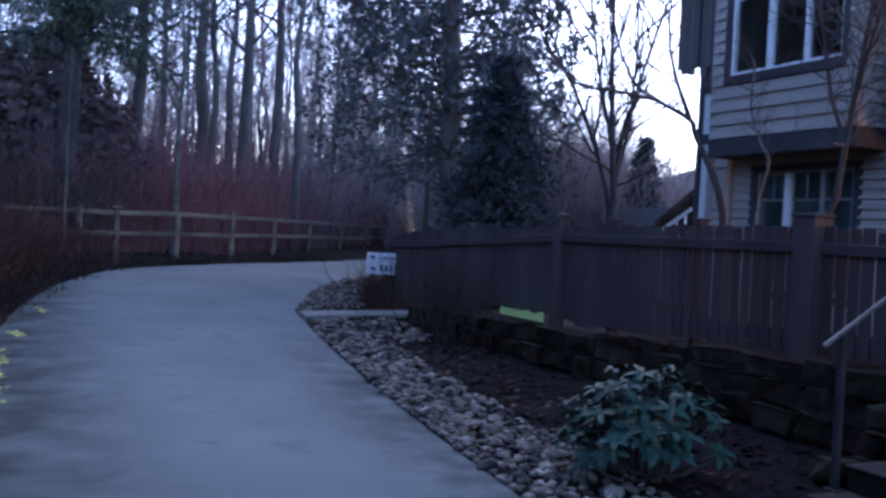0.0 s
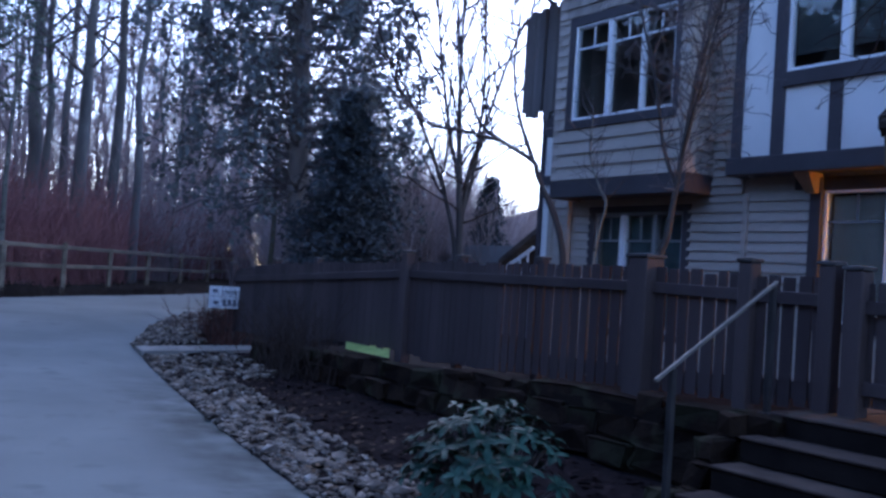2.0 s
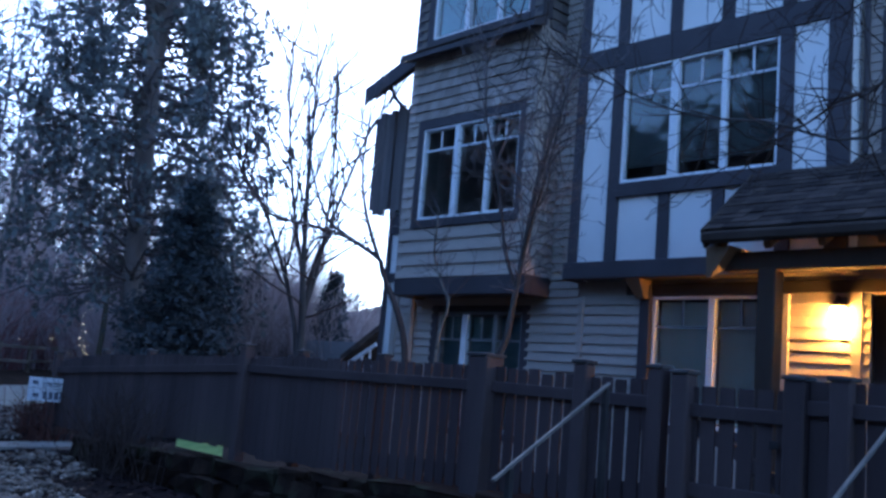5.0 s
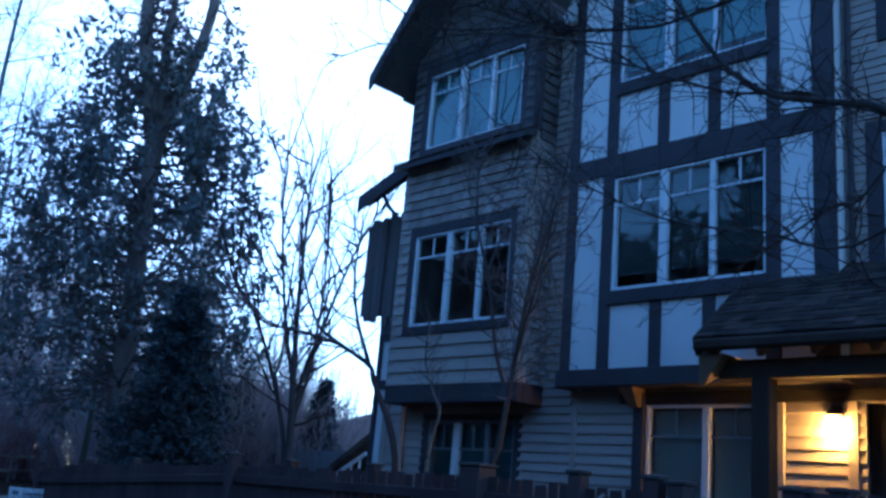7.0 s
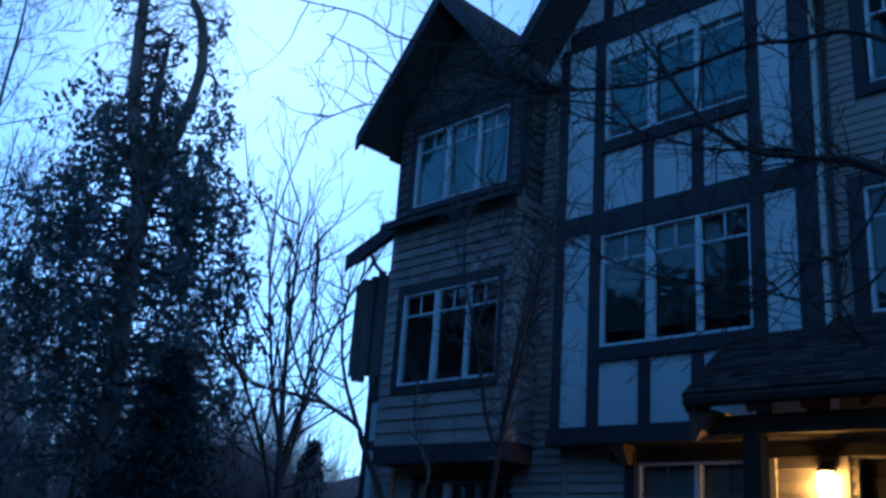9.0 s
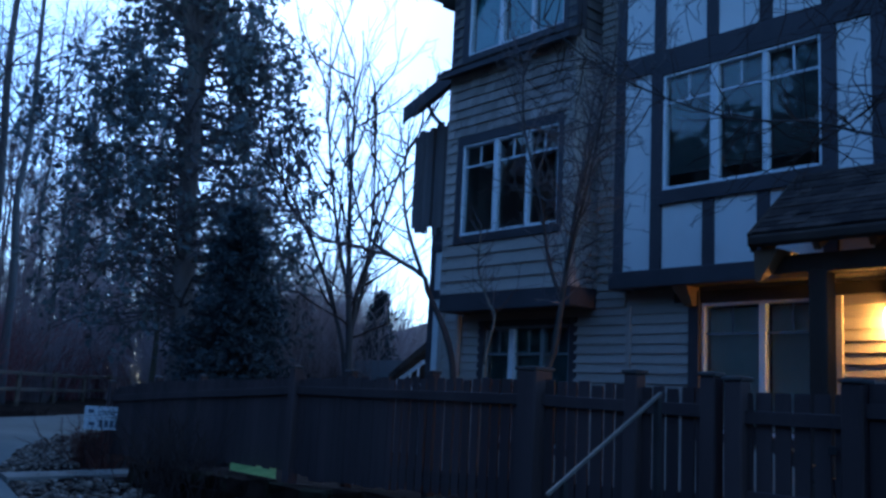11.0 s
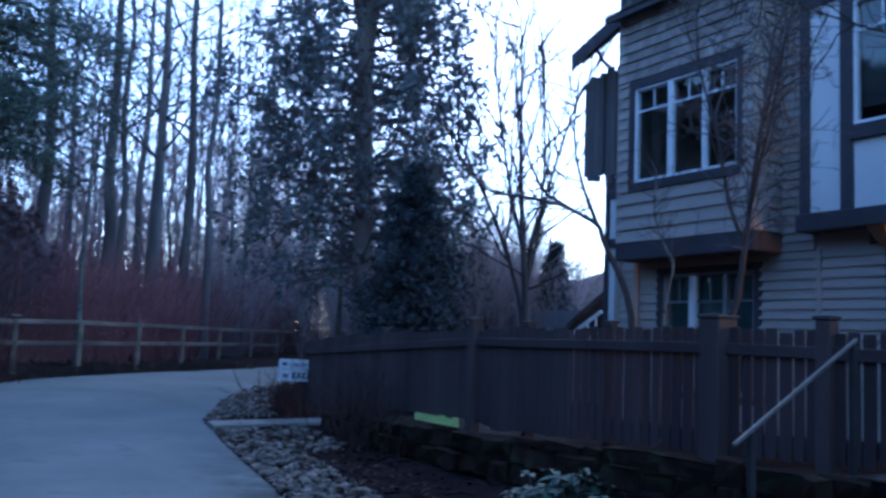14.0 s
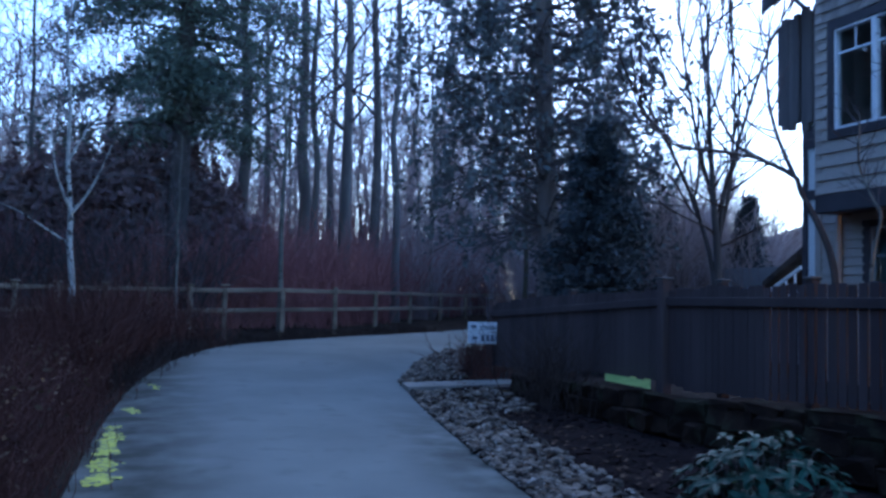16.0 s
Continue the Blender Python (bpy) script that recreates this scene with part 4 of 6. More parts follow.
g.tube([(-3.1, FRONT + 0.0, 1.75), (-3.1, FRONT - 0.03, 1.75), (-3.1, FRONT - 0.05, 1.75)], [0.012, 0.03, 0.015], 10)
part("door_handle", g, STEEL, dr)
for x in (-4.09, -3.0):
    g = Geo()
    g.box(x, x + 0.11, FRONT - 0.05, FRONT + 0.02, FLOOR, FLOOR + 2.1, 0.006)
    part("door_trim", g, SIDING, dr)

# wall lantern, lit
LXY = (-4.20, FRONT - 0.105)
lantern = thing("wall_lantern", (LXY[0], FRONT - 0.02, 2.6), "lit porch lantern with warm amber glow on the siding", "lamp")
g = Geo()
g.box(LXY[0] - 0.06, LXY[0] + 0.06, FRONT - 0.05, FRONT - 0.022, 2.55, 2.80, 0.008)
part("back_plate", g, DOOR, lantern)
g = Geo()
g.tube([(LXY[0], FRONT - 0.05, 2.72), (LXY[0], FRONT - 0.12, 2.80), (LXY[0], LXY[1], 2.78)], [0.012] * 3, 8)
part("arm", g, DOOR, lantern)
g = Geo()
g.lathe(LXY[0], LXY[1], [(0.012, 2.79), (0.03, 2.77), (0.085, 2.71), (0.095, 2.69), (0.0, 2.69)], 12)
part("hood", g, DOOR, lantern)
g = Geo()
g.lathe(LXY[0], LXY[1], [(0.0, 2.40), (0.06, 2.40), (0.085, 2.5), (0.09, 2.62), (0.07, 2.68), (0.0, 2.68)], 12)
part("glass_shade", g, LANTERN, lantern, "glowing amber glass shade", True)

# ---- stairs, rails, wall, fence ----
stairs = thing("staircase", (-3.2, 5.0, 0), "weathered concrete steps up to the garden gate", "stairs", kind="structure")
SX0, SX1 = -4.2, -2.35
for zt, y in ((0.06, 4.46), (0.23, 4.77), (0.40, 5.09), (0.58, 5.38), (0.74, 5.69)):
    g = Geo()
    g.box(SX0 + 0.01, SX1 - 0.01, y + 0.018, y + 0.36, zt - 0.17, zt - 0.024, 0.006)
    st = part("riser", g, RISER, stairs, "dark brown riser")
    g = Geo()
    g.box(SX0, SX1, y, y + 0.37, zt - 0.022, zt, 0.006)
    part("tread", g, STEP, stairs, "worn concrete tread")
pav = thing("walkway", (-3.2, 6.8, 0.74), "concrete paver walk from the gate to the porch", "walkway", kind="structure")
PAVE = unit("paver", STEP, 0.02)
for i in range(7):
    for j in range(7):
        piece("paver", PAVE, pav, place(SX0 + 0.002 + i * 0.264, 6.06 + j * 0.28, 0.66, 0.258, 0.274, 0.08 + rng.uniform(-0.004, 0.004)))


def handrail(x, y0, z0, y1, z1, label):
    h = thing("handrail", (x, y0, 0.1), label, "handrail", "stair handrails")
    g = Geo()
    g.bar((x, y0, z0), (x, y1, z1), 0.028, 0.026, c=0.006)
    part("rail", g, STEEL, h, "pale galvanised top rail")
    for y, z, b in ((y0 + 0.16, z0 + 0.16 * (z1 - z0) / (y1 - y0), 0.06), (y1 - 0.04, z1 - 0.02, 0.72)):
        g = Geo()
        g.box(x - 0.022, x + 0.022, y - 0.022, y + 0.022, b, z - 0.015, 0.004)
        part("post", g, DARKSTEEL, h)
        g = Geo()
        g.box(x - 0.05, x + 0.05, y - 0.05, y + 0.05, b, b + 0.012, 0.003)
        part("foot_plate", g, DARKSTEEL, h)
    return h


handrail(-4.22, 4.55, 0.963, 5.745, 1.664, "galvanised steel handrail on dark posts beside the steps")
handrail(-2.33, 5.05, 0.955, 6.3, 1.64, "galvanised steel handrail on dark posts beside the steps")

# stone retaining wall
wall = thing("retaining_wall", (-9, 5.6, 0), "low dark mossy stone retaining wall", "wall", kind="structure")
g = Geo()
xs = np.arange(-13.4, -4.2, 0.4)
for a, b in zip(xs, xs[1:]):
    g.box(a, b, 5.66, 5.76, -0.05, float(terrace_z((a + b) / 2)) - 0.05)
part("wall_core", g, EARTH, wall)


def lump(seed, material, name, rough=0.24):
    """A rough squared stone, its corners knocked off."""
    r = np.random.default_rng(seed)
    k = Geo().box(0, 1, 0, 1, 0, 1, 0.09)
    v = np.concatenate(k.vs)
    v += r.uniform(-0.5, 0.5, v.shape) * rough
    return Geo().add(v, *k.fs).mesh(name, material)


BLOCKS = [lump(s, WALLSTONE, "wall_stone") for s in range(6)]
o = root_of(wall)
for r in range(4):
    x = -13.45 + rng.uniform(0, 0.15)
    while x < -4.35:
        w = rng.uniform(0.3, 0.75)
        zt = float(terrace_z(x + w / 2)) + 0.03
        zb = 0.08 + 0.022 * max(0, -x - 13)
        hh = 0.21
        z = zb + r * hh
        if z + 0.06 < zt:
            hgt = min(hh, zt - z)
            piece("wall_stone", BLOCKS[rng.integers(6)], wall, place(x, 5.57 + rng.uniform(-0.045, 0.045) + 0.025 * r, z + rng.uniform(-0.02, 0.02), w - 0.006, 0.2, hgt - 0.004, rng.uniform(-0.06, 0.06), rng.uniform(-0.04, 0.04)), o)
        x += w
for r in range(4):
    y = 4.75 + r * 0.05
    while y < 5.5:
        w = rng.uniform(0.24, 0.42)
        if 0.06 + r * 0.165 < 0.1 + (y - 4.6) * 0.62:
            piece("wall_stone", BLOCKS[rng.integers(6)], wall, place(-4.30 + rng.uniform(-0.02, 0.02), y, 0.05 + r * 0.165, w - 0.012, 0.16, 0.155, math.pi / 2), o)
        y += w

# charcoal picket fence
fence = thing("garden_fence", (-9, 6.2, 0.5), "dark charcoal board fence with capped posts", "fence", kind="structure")
PICK = unit("picket", FENCE, 0.04)
FY = 6.2


def fence_top(x):
    return np.interp(-np.asarray(x, float), [2.0, 4.2, 6.2, 10.0, 12.5, 14.4, 15.75], [1.72, 1.72, 1.745, 1.715, 1.62, 1.56, 1.42])


def fence_bot(x):
    return np.interp(-np.asarray(x, float), [2, 4.2, 6, 9.6, 9.9, 12.0, 12.8, 14, 15.75], [0.75, 0.745, 0.65, 0.507, 0.585, 0.53, 0.45, 0.38, 0.34])


o = root_of(fence)
x = -15.72
while x < -4.16:
    w = rng.uniform(0.115, 0.15) if x > -9.4 else rng.uniform(0.15, 0.19)
    gap = 0.022 if x > -8.2 else 0.006
    top, bot = float(fence_top(x)), float(fence_bot(x))
    if x + w < -4.02:
        piece("picket", PICK, fence, place(x, FY, bot + rng.uniform(-0.012, 0.012) - (0.03 if -11.2 < x < -9.9 and rng.uniform() < 0.3 else 0), w - gap - rng.uniform(0, 0.012 if x > -8.2 else 0.003), 0.02, top - bot + rng.uniform(-0.014, 0.01), 0, rng.uniform(-0.006, 0.006)), o)
    x += w
posts = [(-15.74, 0.13), (-9.95, 0.16), (-5.92, 0.27), (-4.80, 0.15), (-4.08, 0.15)]
for (xa, _), (xb, _) in zip(posts, posts[1:]):
    for off, h in ((-0.17, 0.10), (None, 0.13)):
        za, zb = [(float(fence_top(q)) + off if off else float(fence_bot(q)) + 0.13) for q in (xa, xb)]
        g = Geo()
        yr = FY - 0.022 if off else FY + 0.042
        g.bar((xa, yr, za), (xb, yr, zb), 0.038, h, c=0.006)
        part("fence_rail", g, FENCE, fence)


def fence_post(parent, x, y, w, z0, z1, name="fence_post"):
    w *= 0.86
    g = Geo()
    g.box(x - w / 2, x + w / 2, y - w / 2, y + w / 2, z0, z1, 0.01)
    p = part(name, g, FENCE, parent)
    g = Geo()
    c = w / 2 + 0.014
    g.box(x - c, x + c, y - c, y + c, z1, z1 + 0.03, 0.006)
    g.add([(x - c + .01, y - c + .01, z1 + .03), (x + c - .01, y - c + .01, z1 + .03), (x + c - .01, y + c - .01, z1 + .03), (x - c + .01, y + c - .01, z1 + .03), (x, y, z1 + .040)], [(0, 1, 4), (1, 2, 4), (2, 3, 4), (3, 0, 4)])
    part("post_cap", g, CAP, p, "flat weathered cap")
    return p


for x, w in posts:
    fence_post(fence, x, FY - 0.02, w, float(terrace_z(x)) - 0.1, float(fence_top(x)) + 0.09)
for x in (-14.2, -12.7, -8.95, -7.5):
    fence_post(fence, x, FY + 0.11, 0.12, float(terrace_z(x)) - 0.1, float(fence_top(x)) + 0.05)

gate = thing("garden_gate", (-3.45, 6.2, 0.74), "charcoal picket gate with gaps between boards", "gate")
for x in (-3.86, -2.975):
    fence_post(gate, x, FY - 0.02, 0.17, 0.70, 1.78, "gate_post")
o = root_of(gate)
for k in range(6):
    piece("picket", PICK, gate, place(-3.87 + k * 0.1475, FY, 0.82, 0.118, 0.02, 0.88 + rng.uniform(-0.008, 0.008)), o)
for z in (1.52, 0.95):
    g = Geo()
    g.box(-3.80, -3.04, FY - 0.04, FY - 0.002, z - 0.05, z + 0.05, 0.006)
    part("gate_rail", g, FENCE, gate)
g = Geo()
g.box(-3.16, -3.09, FY - 0.055, FY - 0.04, 1.30, 1.36, 0.004)
part("latch", g, DARKSTEEL, gate)
g = Geo()
g.bar((-3.78, FY + 0.035, 1.42), (-3.06, FY + 0.035, 1.04), 0.03, 0.09, c=0.005)
part("brace", g, FENCE, gate, "diagonal brace board")
fence2 = thing("garden_fence", (-1.5, 6.2, 0.7), "dark charcoal board fence with capped posts", "fence", kind="structure")
fence_post(fence2, -2.665, FY - 0.02, 0.16, 0.66, 1.79)
o = root_of(fence2)
for k in range(20):
    piece("picket", PICK, fence2, place(-2.9 + k * 0.19, FY, 0.80, 0.178, 0.02, 0.985 + rng.uniform(-0.01, 0.01)), o)
for z in (1.60, 0.93):
    g = Geo()
    g.box(-2.92, 0.9, FY - 0.04, FY - 0.002, z - 0.05, z + 0.05, 0.006)
    part("fence_rail", g, FENCE, fence2)

# sign at the fence's end
sign = thing("yard_sign", (-15.55, 5.98, 0.3), "white two-panel yard sign on thin legs beside the fence end", "sign")
SA = Matrix.Translation((-15.55, 5.98, 0)) @ Matrix.Rotation(radians(70), 4, "Z")
for z0, z1 in ((0.945, 1.115), (0.735, 0.935)):
    g = Geo()
    k = Geo().box(-0.275, 0.275, -0.008, 0.008, z0, z1, 0.004)
    vv = np.concatenate(k.vs)
    g.add([tuple(SA @ Vector(q)) for q in vv], *k.fs)
    p = part("sign_panel", g, SIGNFACE, sign)
    bars = [(-0.2, -0.11, 0.35, 0.62), (-0.04, 0.02, 0.2, 0.8), (0.045, 0.105, 0.2, 0.8), (0.13, 0.19, 0.2, 0.8), (0.21, 0.255, 0.2, 0.8)] if z0 < 0.9 else [(-0.22, -0.13, 0.35, 0.7), (-0.06, 0.24, 0.42, 0.55), (-0.06, 0.2, 0.2, 0.3)]
    for a, b, c, d in bars:
        g = Geo()
        k = Geo().box(a, b, -0.0125, -0.0085, z0 + c * (z1 - z0), z0 + d * (z1 - z0))
        g.add([tuple(SA @ Vector(q)) for q in np.concatenate(k.vs)], *k.fs)
        part("print_bar", g, SIGNINK, p)
for dx in (-0.2, 0.2):
    q = SA @ Vector((dx, 0.02, 0))
    g = Geo()
    g.tube([(q.x, q.y, 0.15), (q.x, q.y, 1.1)], [0.008, 0.008], 6)
    part("leg", g, DARKSTEEL, sign)

# split-rail fence round the bend
RF = spline([(-21.5, -8.0), (-23.3, -4.6), (-24.6, -1.6), (-25.2, 1.0), (-25.6, 3.0), (-27.3, 5.3), (-30.2, 7.6), (-34, 10.6), (-38.5, 14.4), (-44, 19.5)], 24)
seg = np.r_[0, np.cumsum(np.linalg.norm(np.diff(RF, axis=0), axis=1))]
rail_fence = thing("rail_fence", (-26, 3, 0.4), "weathered brown split-rail fence along the woods", "fence", kind="structure")
prev = None
turn_ = np.degrees(np.arctan2(-RF[:, 0], RF[:, 1]))
for az in (105, 102, 99, 96.1, 93.9, 91.3, 88.9, 86.6, 84.6, 81.2, 78.05, 75.6, 73.5, 71.65, 70.1, 68.7, 67.6, 66.7):
    s = np.interp(-az, -turn_, seg)
    x, y = np.interp(s, seg, RF[:, 0]), np.interp(s, seg, RF[:, 1])
    z0 = float(bank(np.array(x), np.array(y)))
    zt = float(np.interp(az, [66, 68, 70, 76, 81, 84, 87, 105], [1.74, 1.70, 1.62, 1.64, 1.65, 1.61, 1.60, 1.60]))
    g = Geo()
    g.box(x - 0.065, x + 0.065, y - 0.065, y + 0.065, z0 - 0.15, zt + 0.11 + rng.uniform(-0.05, 0.04), 0.02)
    fp = part("fence_post", g, OLDWOOD, rail_fence)
    if az > 84:
        g = Geo()
        g.box(x - 0.11, x + 0.11, y - 0.11, y + 0.11, zt + 0.11, zt + 0.17, 0.02)
        part("post_cap", g, OLDWOOD, fp)
    if prev:
        for h in (0.0, 0.54):
            g = Geo()
            g.bar((prev[0], prev[1], prev[2] - h), (x, y, zt - h + rng.uniform(-0.02, 0.02)), 0.05, 0.115, c=0.012)
            part("rail", g, OLDWOOD, rail_fence)
    prev = (x, y, zt)

# river rocks along the path
def pebble(seed, sub=1):
    r = np.random.default_rng(seed)
    bm = bmesh.new()
    bmesh.ops.create_icosphere(bm, subdivisions=sub, radius=0.5)
    for vert in bm.verts:
        vert.co *= r.uniform(0.72, 1.15)
        vert.co.z = max(vert.co.z, -0.3)
    k = Geo().add([vert.co[:] for vert in bm.verts], [[q.index for q in f.verts] for f in bm.faces])
    bm.free()
    return k


PEBS = [pebble(40 + s) for s in range(6)]
PEBME = [k.mesh("river_rock", ROCK) for k in PEBS]
bedrock = thing("rock_edging", (-7, 3.7, 0), "band of pale and grey river rocks edging the path", "rocks", kind="structure")
spots = []
for k in range(4300):
    x = rng.uniform(-22, -2.6)
    e = float(edge_right(x))
    wd = 0.85 if x > -11.5 else 1.5 if x > -13.6 else 1.2
    y = e + 0.02 + wd * rng.uniform(0, 1) ** 1.4
    if x < -16.2 and y > e + 1.1:
        continue
    if -15.3 < x < -14.15:
        continue
    s = rng.uniform(0.03, 0.082) * (1.9 if rng.uniform() < 0.10 else 1)
    spots.append((x, y, s))
spots.sort(key=lambda q: -q[0])
o = root_of(bedrock)
far = Geo()
for k, (x, y, s) in enumerate(spots):
    z = float(bed_z(np.array(x), np.array(y))) + 0.25 * s
    m = place(x, y, z, s * rng.uniform(0.9, 1.7), s, s * rng.uniform(0.4, 0.75), rng.uniform(0, 6.28), rng.uniform(-0.3, 0.3), rng.uniform(-0.3, 0.3))
    i = rng.integers(6)
    if k < 300:
        piece("river_rock", PEBME[i], bedrock, m, o)
    else:
        vv = np.concatenate(PEBS[i].vs)
        mm = np.array(m)
        far.add(vv @ mm[:3, :3].T + mm[:3, 3], *PEBS[i].fs)
fr = part("river_rocks", far, ROCK, bedrock)
tagged(fr, "mixed pale and grey river rocks", kind="stuff")
# bark chips and fallen leaves in the bed
g = Geo()
nchip = 5200
cx = rng.uniform(-16, -2.5, nchip)
ce = edge_right(cx)
cyv = ce + 0.7 + (5.55 - ce - 0.7) * rng.uniform(0, 1, nchip)
cz = bed_z(cx, cyv) + 0.006
ang, ln2 = rng.uniform(0, 6.28, nchip), rng.uniform(0.015, 0.05, nchip)
d = np.stack([np.cos(ang), np.sin(ang), rng.uniform(-0.3, 0.3, nchip)], -1) * ln2[:, None]
w = np.stack([-np.sin(ang), np.cos(ang), rng.uniform(-0.4, 0.4, nchip)], -1) * (ln2 * 0.45)[:, None]
c = np.stack([cx, cyv, cz], -1)
v = np.stack([c - d - w, c + d - w, c + d + w, c - d + w], 1).reshape(-1, 3)
g.add(v, np.arange(nchip * 4).reshape(-1, 4))
CHIP = mat("bark_chip", (0.009, 0.006, 0.007), (0.022, 0.015, 0.014), 0.9, 6, 30, 0.3, 0.9, spec=0.05)
solo("bark_chips", g, CHIP, (-8, 4.5, 0.05), "loose brown bark chips on the bed", "mulch", kind="stuff")

# fallen leaves over the rocks
nl = 900
lx = rng.uniform(-16, -2.6, nl)
le = edge_right(lx)
ly = le + 0.05 + rng.uniform(0, 1, nl) ** 1.3 * 1.5
lz = bed_z(lx, ly) + rng.uniform(0.02, 0.06, nl)
ang, ll = rng.uniform(0, 6.28, nl), rng.uniform(0.02, 0.05, nl)
d = np.stack([np.cos(ang), np.sin(ang), rng.uniform(-0.25, 0.25, nl)], -1) * ll[:, None]
w = np.stack([-np.sin(ang), np.cos(ang), rng.uniform(-0.3, 0.3, nl)], -1) * (ll * 0.55)[:, None]
c = np.stack([lx, ly, lz], -1)
g = Geo().add(np.stack([c - d, c - w, c + d, c + w], 1).reshape(-1, 3), np.arange(nl * 4).reshape(-1, 4))
solo("fallen_leaves", g, LITTER, (-8, 4, 0.05), "scattered withered leaves over the rocks", "leaves", kind="stuff")

# ---- plants ----
def at(az, el, d):
    """A place d metres off (on the level), by bearing to the left of +y and height angle from the eye."""
    a = radians(az)
    return np.array([-d * math.sin(a), d * math.cos(a), 1.55 + d * math.tan(radians(el))])


def turned(d, amount, r):
    d = d + r.normal(0, amount, 3)
    return d / np.linalg.norm(d)


def limb(g, r, p, d, length, rad, level, deepest, kids=(4, 7), spread=0.9, up=0.12, wander=0.10, sides=5, tips=None, thin=0.006):
    """A tapering limb that wanders, with smaller limbs off it; tips gathers the ends and points along the finest ones."""
    n = 6 if level == 0 else (5 if level < deepest else 4)
    pts, dd = [np.array(p, float)], np.array(d, float) / np.linalg.norm(d)
    for _ in range(n):
        dd = turned(dd, wander, r)
        dd[2] += up * (0.5 if level else 0.15)
        dd /= np.linalg.norm(dd)
        pts.append(pts[-1] + dd * length / n)
    pts = np.array(pts)
    radii = np.maximum(thin, rad * np.linspace(1, 0.35 if level == 0 else 0.3, n + 1))
    g.tube(pts, radii, max(3, sides - level))
    if tips is not None and level >= deepest - 1:
        tips.extend(pts[2:])
    if level >= deepest:
        return
    for _ in range(r.integers(*kids)):
        f = r.uniform(0.3, 1.0) if level else r.uniform(0.35, 1.0)
        k = min(n - 1, int(f * n))
        q = pts[k] + (pts[k + 1] - pts[k]) * (f * n - k)
        axis = pts[k + 1] - pts[k]
        axis /= np.linalg.norm(axis)
        side = turned(np.cross(axis, r.normal(size=3)), 0.2, r)
        kd = axis * (1 - spread * 0.5) + side * spread
        limb(g, r, q, kd, length * r.uniform(0.35, 0.6) * (1.15 - 0.4 * f), rad * np.interp(f, [0, 1], [0.55, 0.35]), level + 1, deepest, kids, spread, up, wander * 1.3, sides, tips, thin)


def leaves(c, r, lo, hi, ratio=0.45, flat=0.5):
    """Small leaf blades scattered at the places c."""
    n = len(c)
    ln = r.uniform(lo, hi, n)
    d = r.normal(size=(n, 3))
    d[:, 2] *= flat
    d /= np.linalg.norm(d, axis=1)[:, None]
    s = np.cross(d, r.normal(size=(n, 3)))
    s /= np.linalg.norm(s, axis=1)[:, None]
    d, s = d * ln[:, None] * 0.5, s * (ln * ratio)[:, None] * 0.5
    v = np.stack([c - d, c - d * 0.1 - s, c + d, c - d * 0.1 + s], 1).reshape(-1, 3)
    return v, np.arange(n * 4).reshape(-1, 4)


def bare_tree(base, height, rad, seed, label, material=BARK, deepest=3, lean=(0, 0), first=0.35, kids=(4, 6), group="bare trees", limbs=14, spread=0.75, reach=0.3, thin=0.01, name="bare_tree"):
    """A tall leafless tree: one long trunk, side limbs up its height, and a fine crown."""
    r = np.random.default_rng(seed)
    t = thing(name, base, label, "tree", group)
    n = 9
    pts = np.array([np.array(base) + np.array([lean[0] * f, lean[1] * f, height * f]) + (r.normal(0, 0.004 * height, 3) * [1, 1, 0] * (0.2 < f)) for f in np.linspace(0, 1, n + 1)])
    pts[0, 2] -= 0.3
    rads = rad * np.linspace(1.0, 0.22, n + 1)
    rads[0] *= 1.35
    g = Geo()
    g.tube(spline(pts, 3), np.interp(np.linspace(0, 1, n * 3 + 1), np.linspace(0, 1, n + 1), rads), 9)
    part("trunk", g, material, t, smooth=True)
    g = Geo()
    for k in range(limbs):
        f = first + (1 - first) * (k + r.uniform(0, 0.8)) / limbs
        q = np.array([np.interp(f, np.linspace(0, 1, n + 1), pts[:, a]) for a in range(3)])
        a = r.uniform(0, 2 * np.pi)
        d = np.array([math.cos(a), math.sin(a), r.uniform(0.3, 1.1)])
        limb(g, r, q, d, height * reach * (1.15 - 0.7 * f) * r.uniform(0.6, 1.1), rad * 0.3 * (1.2 - f), 1, deepest, kids, spread, 0.12, 0.12, 5, None, thin)
    part("crown", g, TWIG, t, "fine leafless branches")
    return t


TALL = [(83.94, 38, 20, 0.30), (80.15, 38, 20, 0.30), (79.55, 36, 18, 0.17), (78.4, 44, 22, 0.20), (77.57, 36, 19, 0.27), (75.8, 39, 23, 0.24), (74.4, 35, 21, 0.16), (73.2, 44, 18, 0.11), (72.2, 40, 17, 0.07), (71.2, 50, 18, 0.10), (95.5, 33, 18, 0.085), (82.4, 50, 22, 0.22), (81.0, 52, 20, 0.13), (76.7, 52, 20, 0.12), (75.0, 48, 19, 0.09)]
for k, (az, d, h, rad) in enumerate(TALL):
    b = at(az, 0, d)
    b[2] = float(bank(b[0], b[1]))
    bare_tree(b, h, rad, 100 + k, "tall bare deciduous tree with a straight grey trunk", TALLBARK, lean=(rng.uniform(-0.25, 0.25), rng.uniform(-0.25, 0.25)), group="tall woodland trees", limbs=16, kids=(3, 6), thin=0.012)

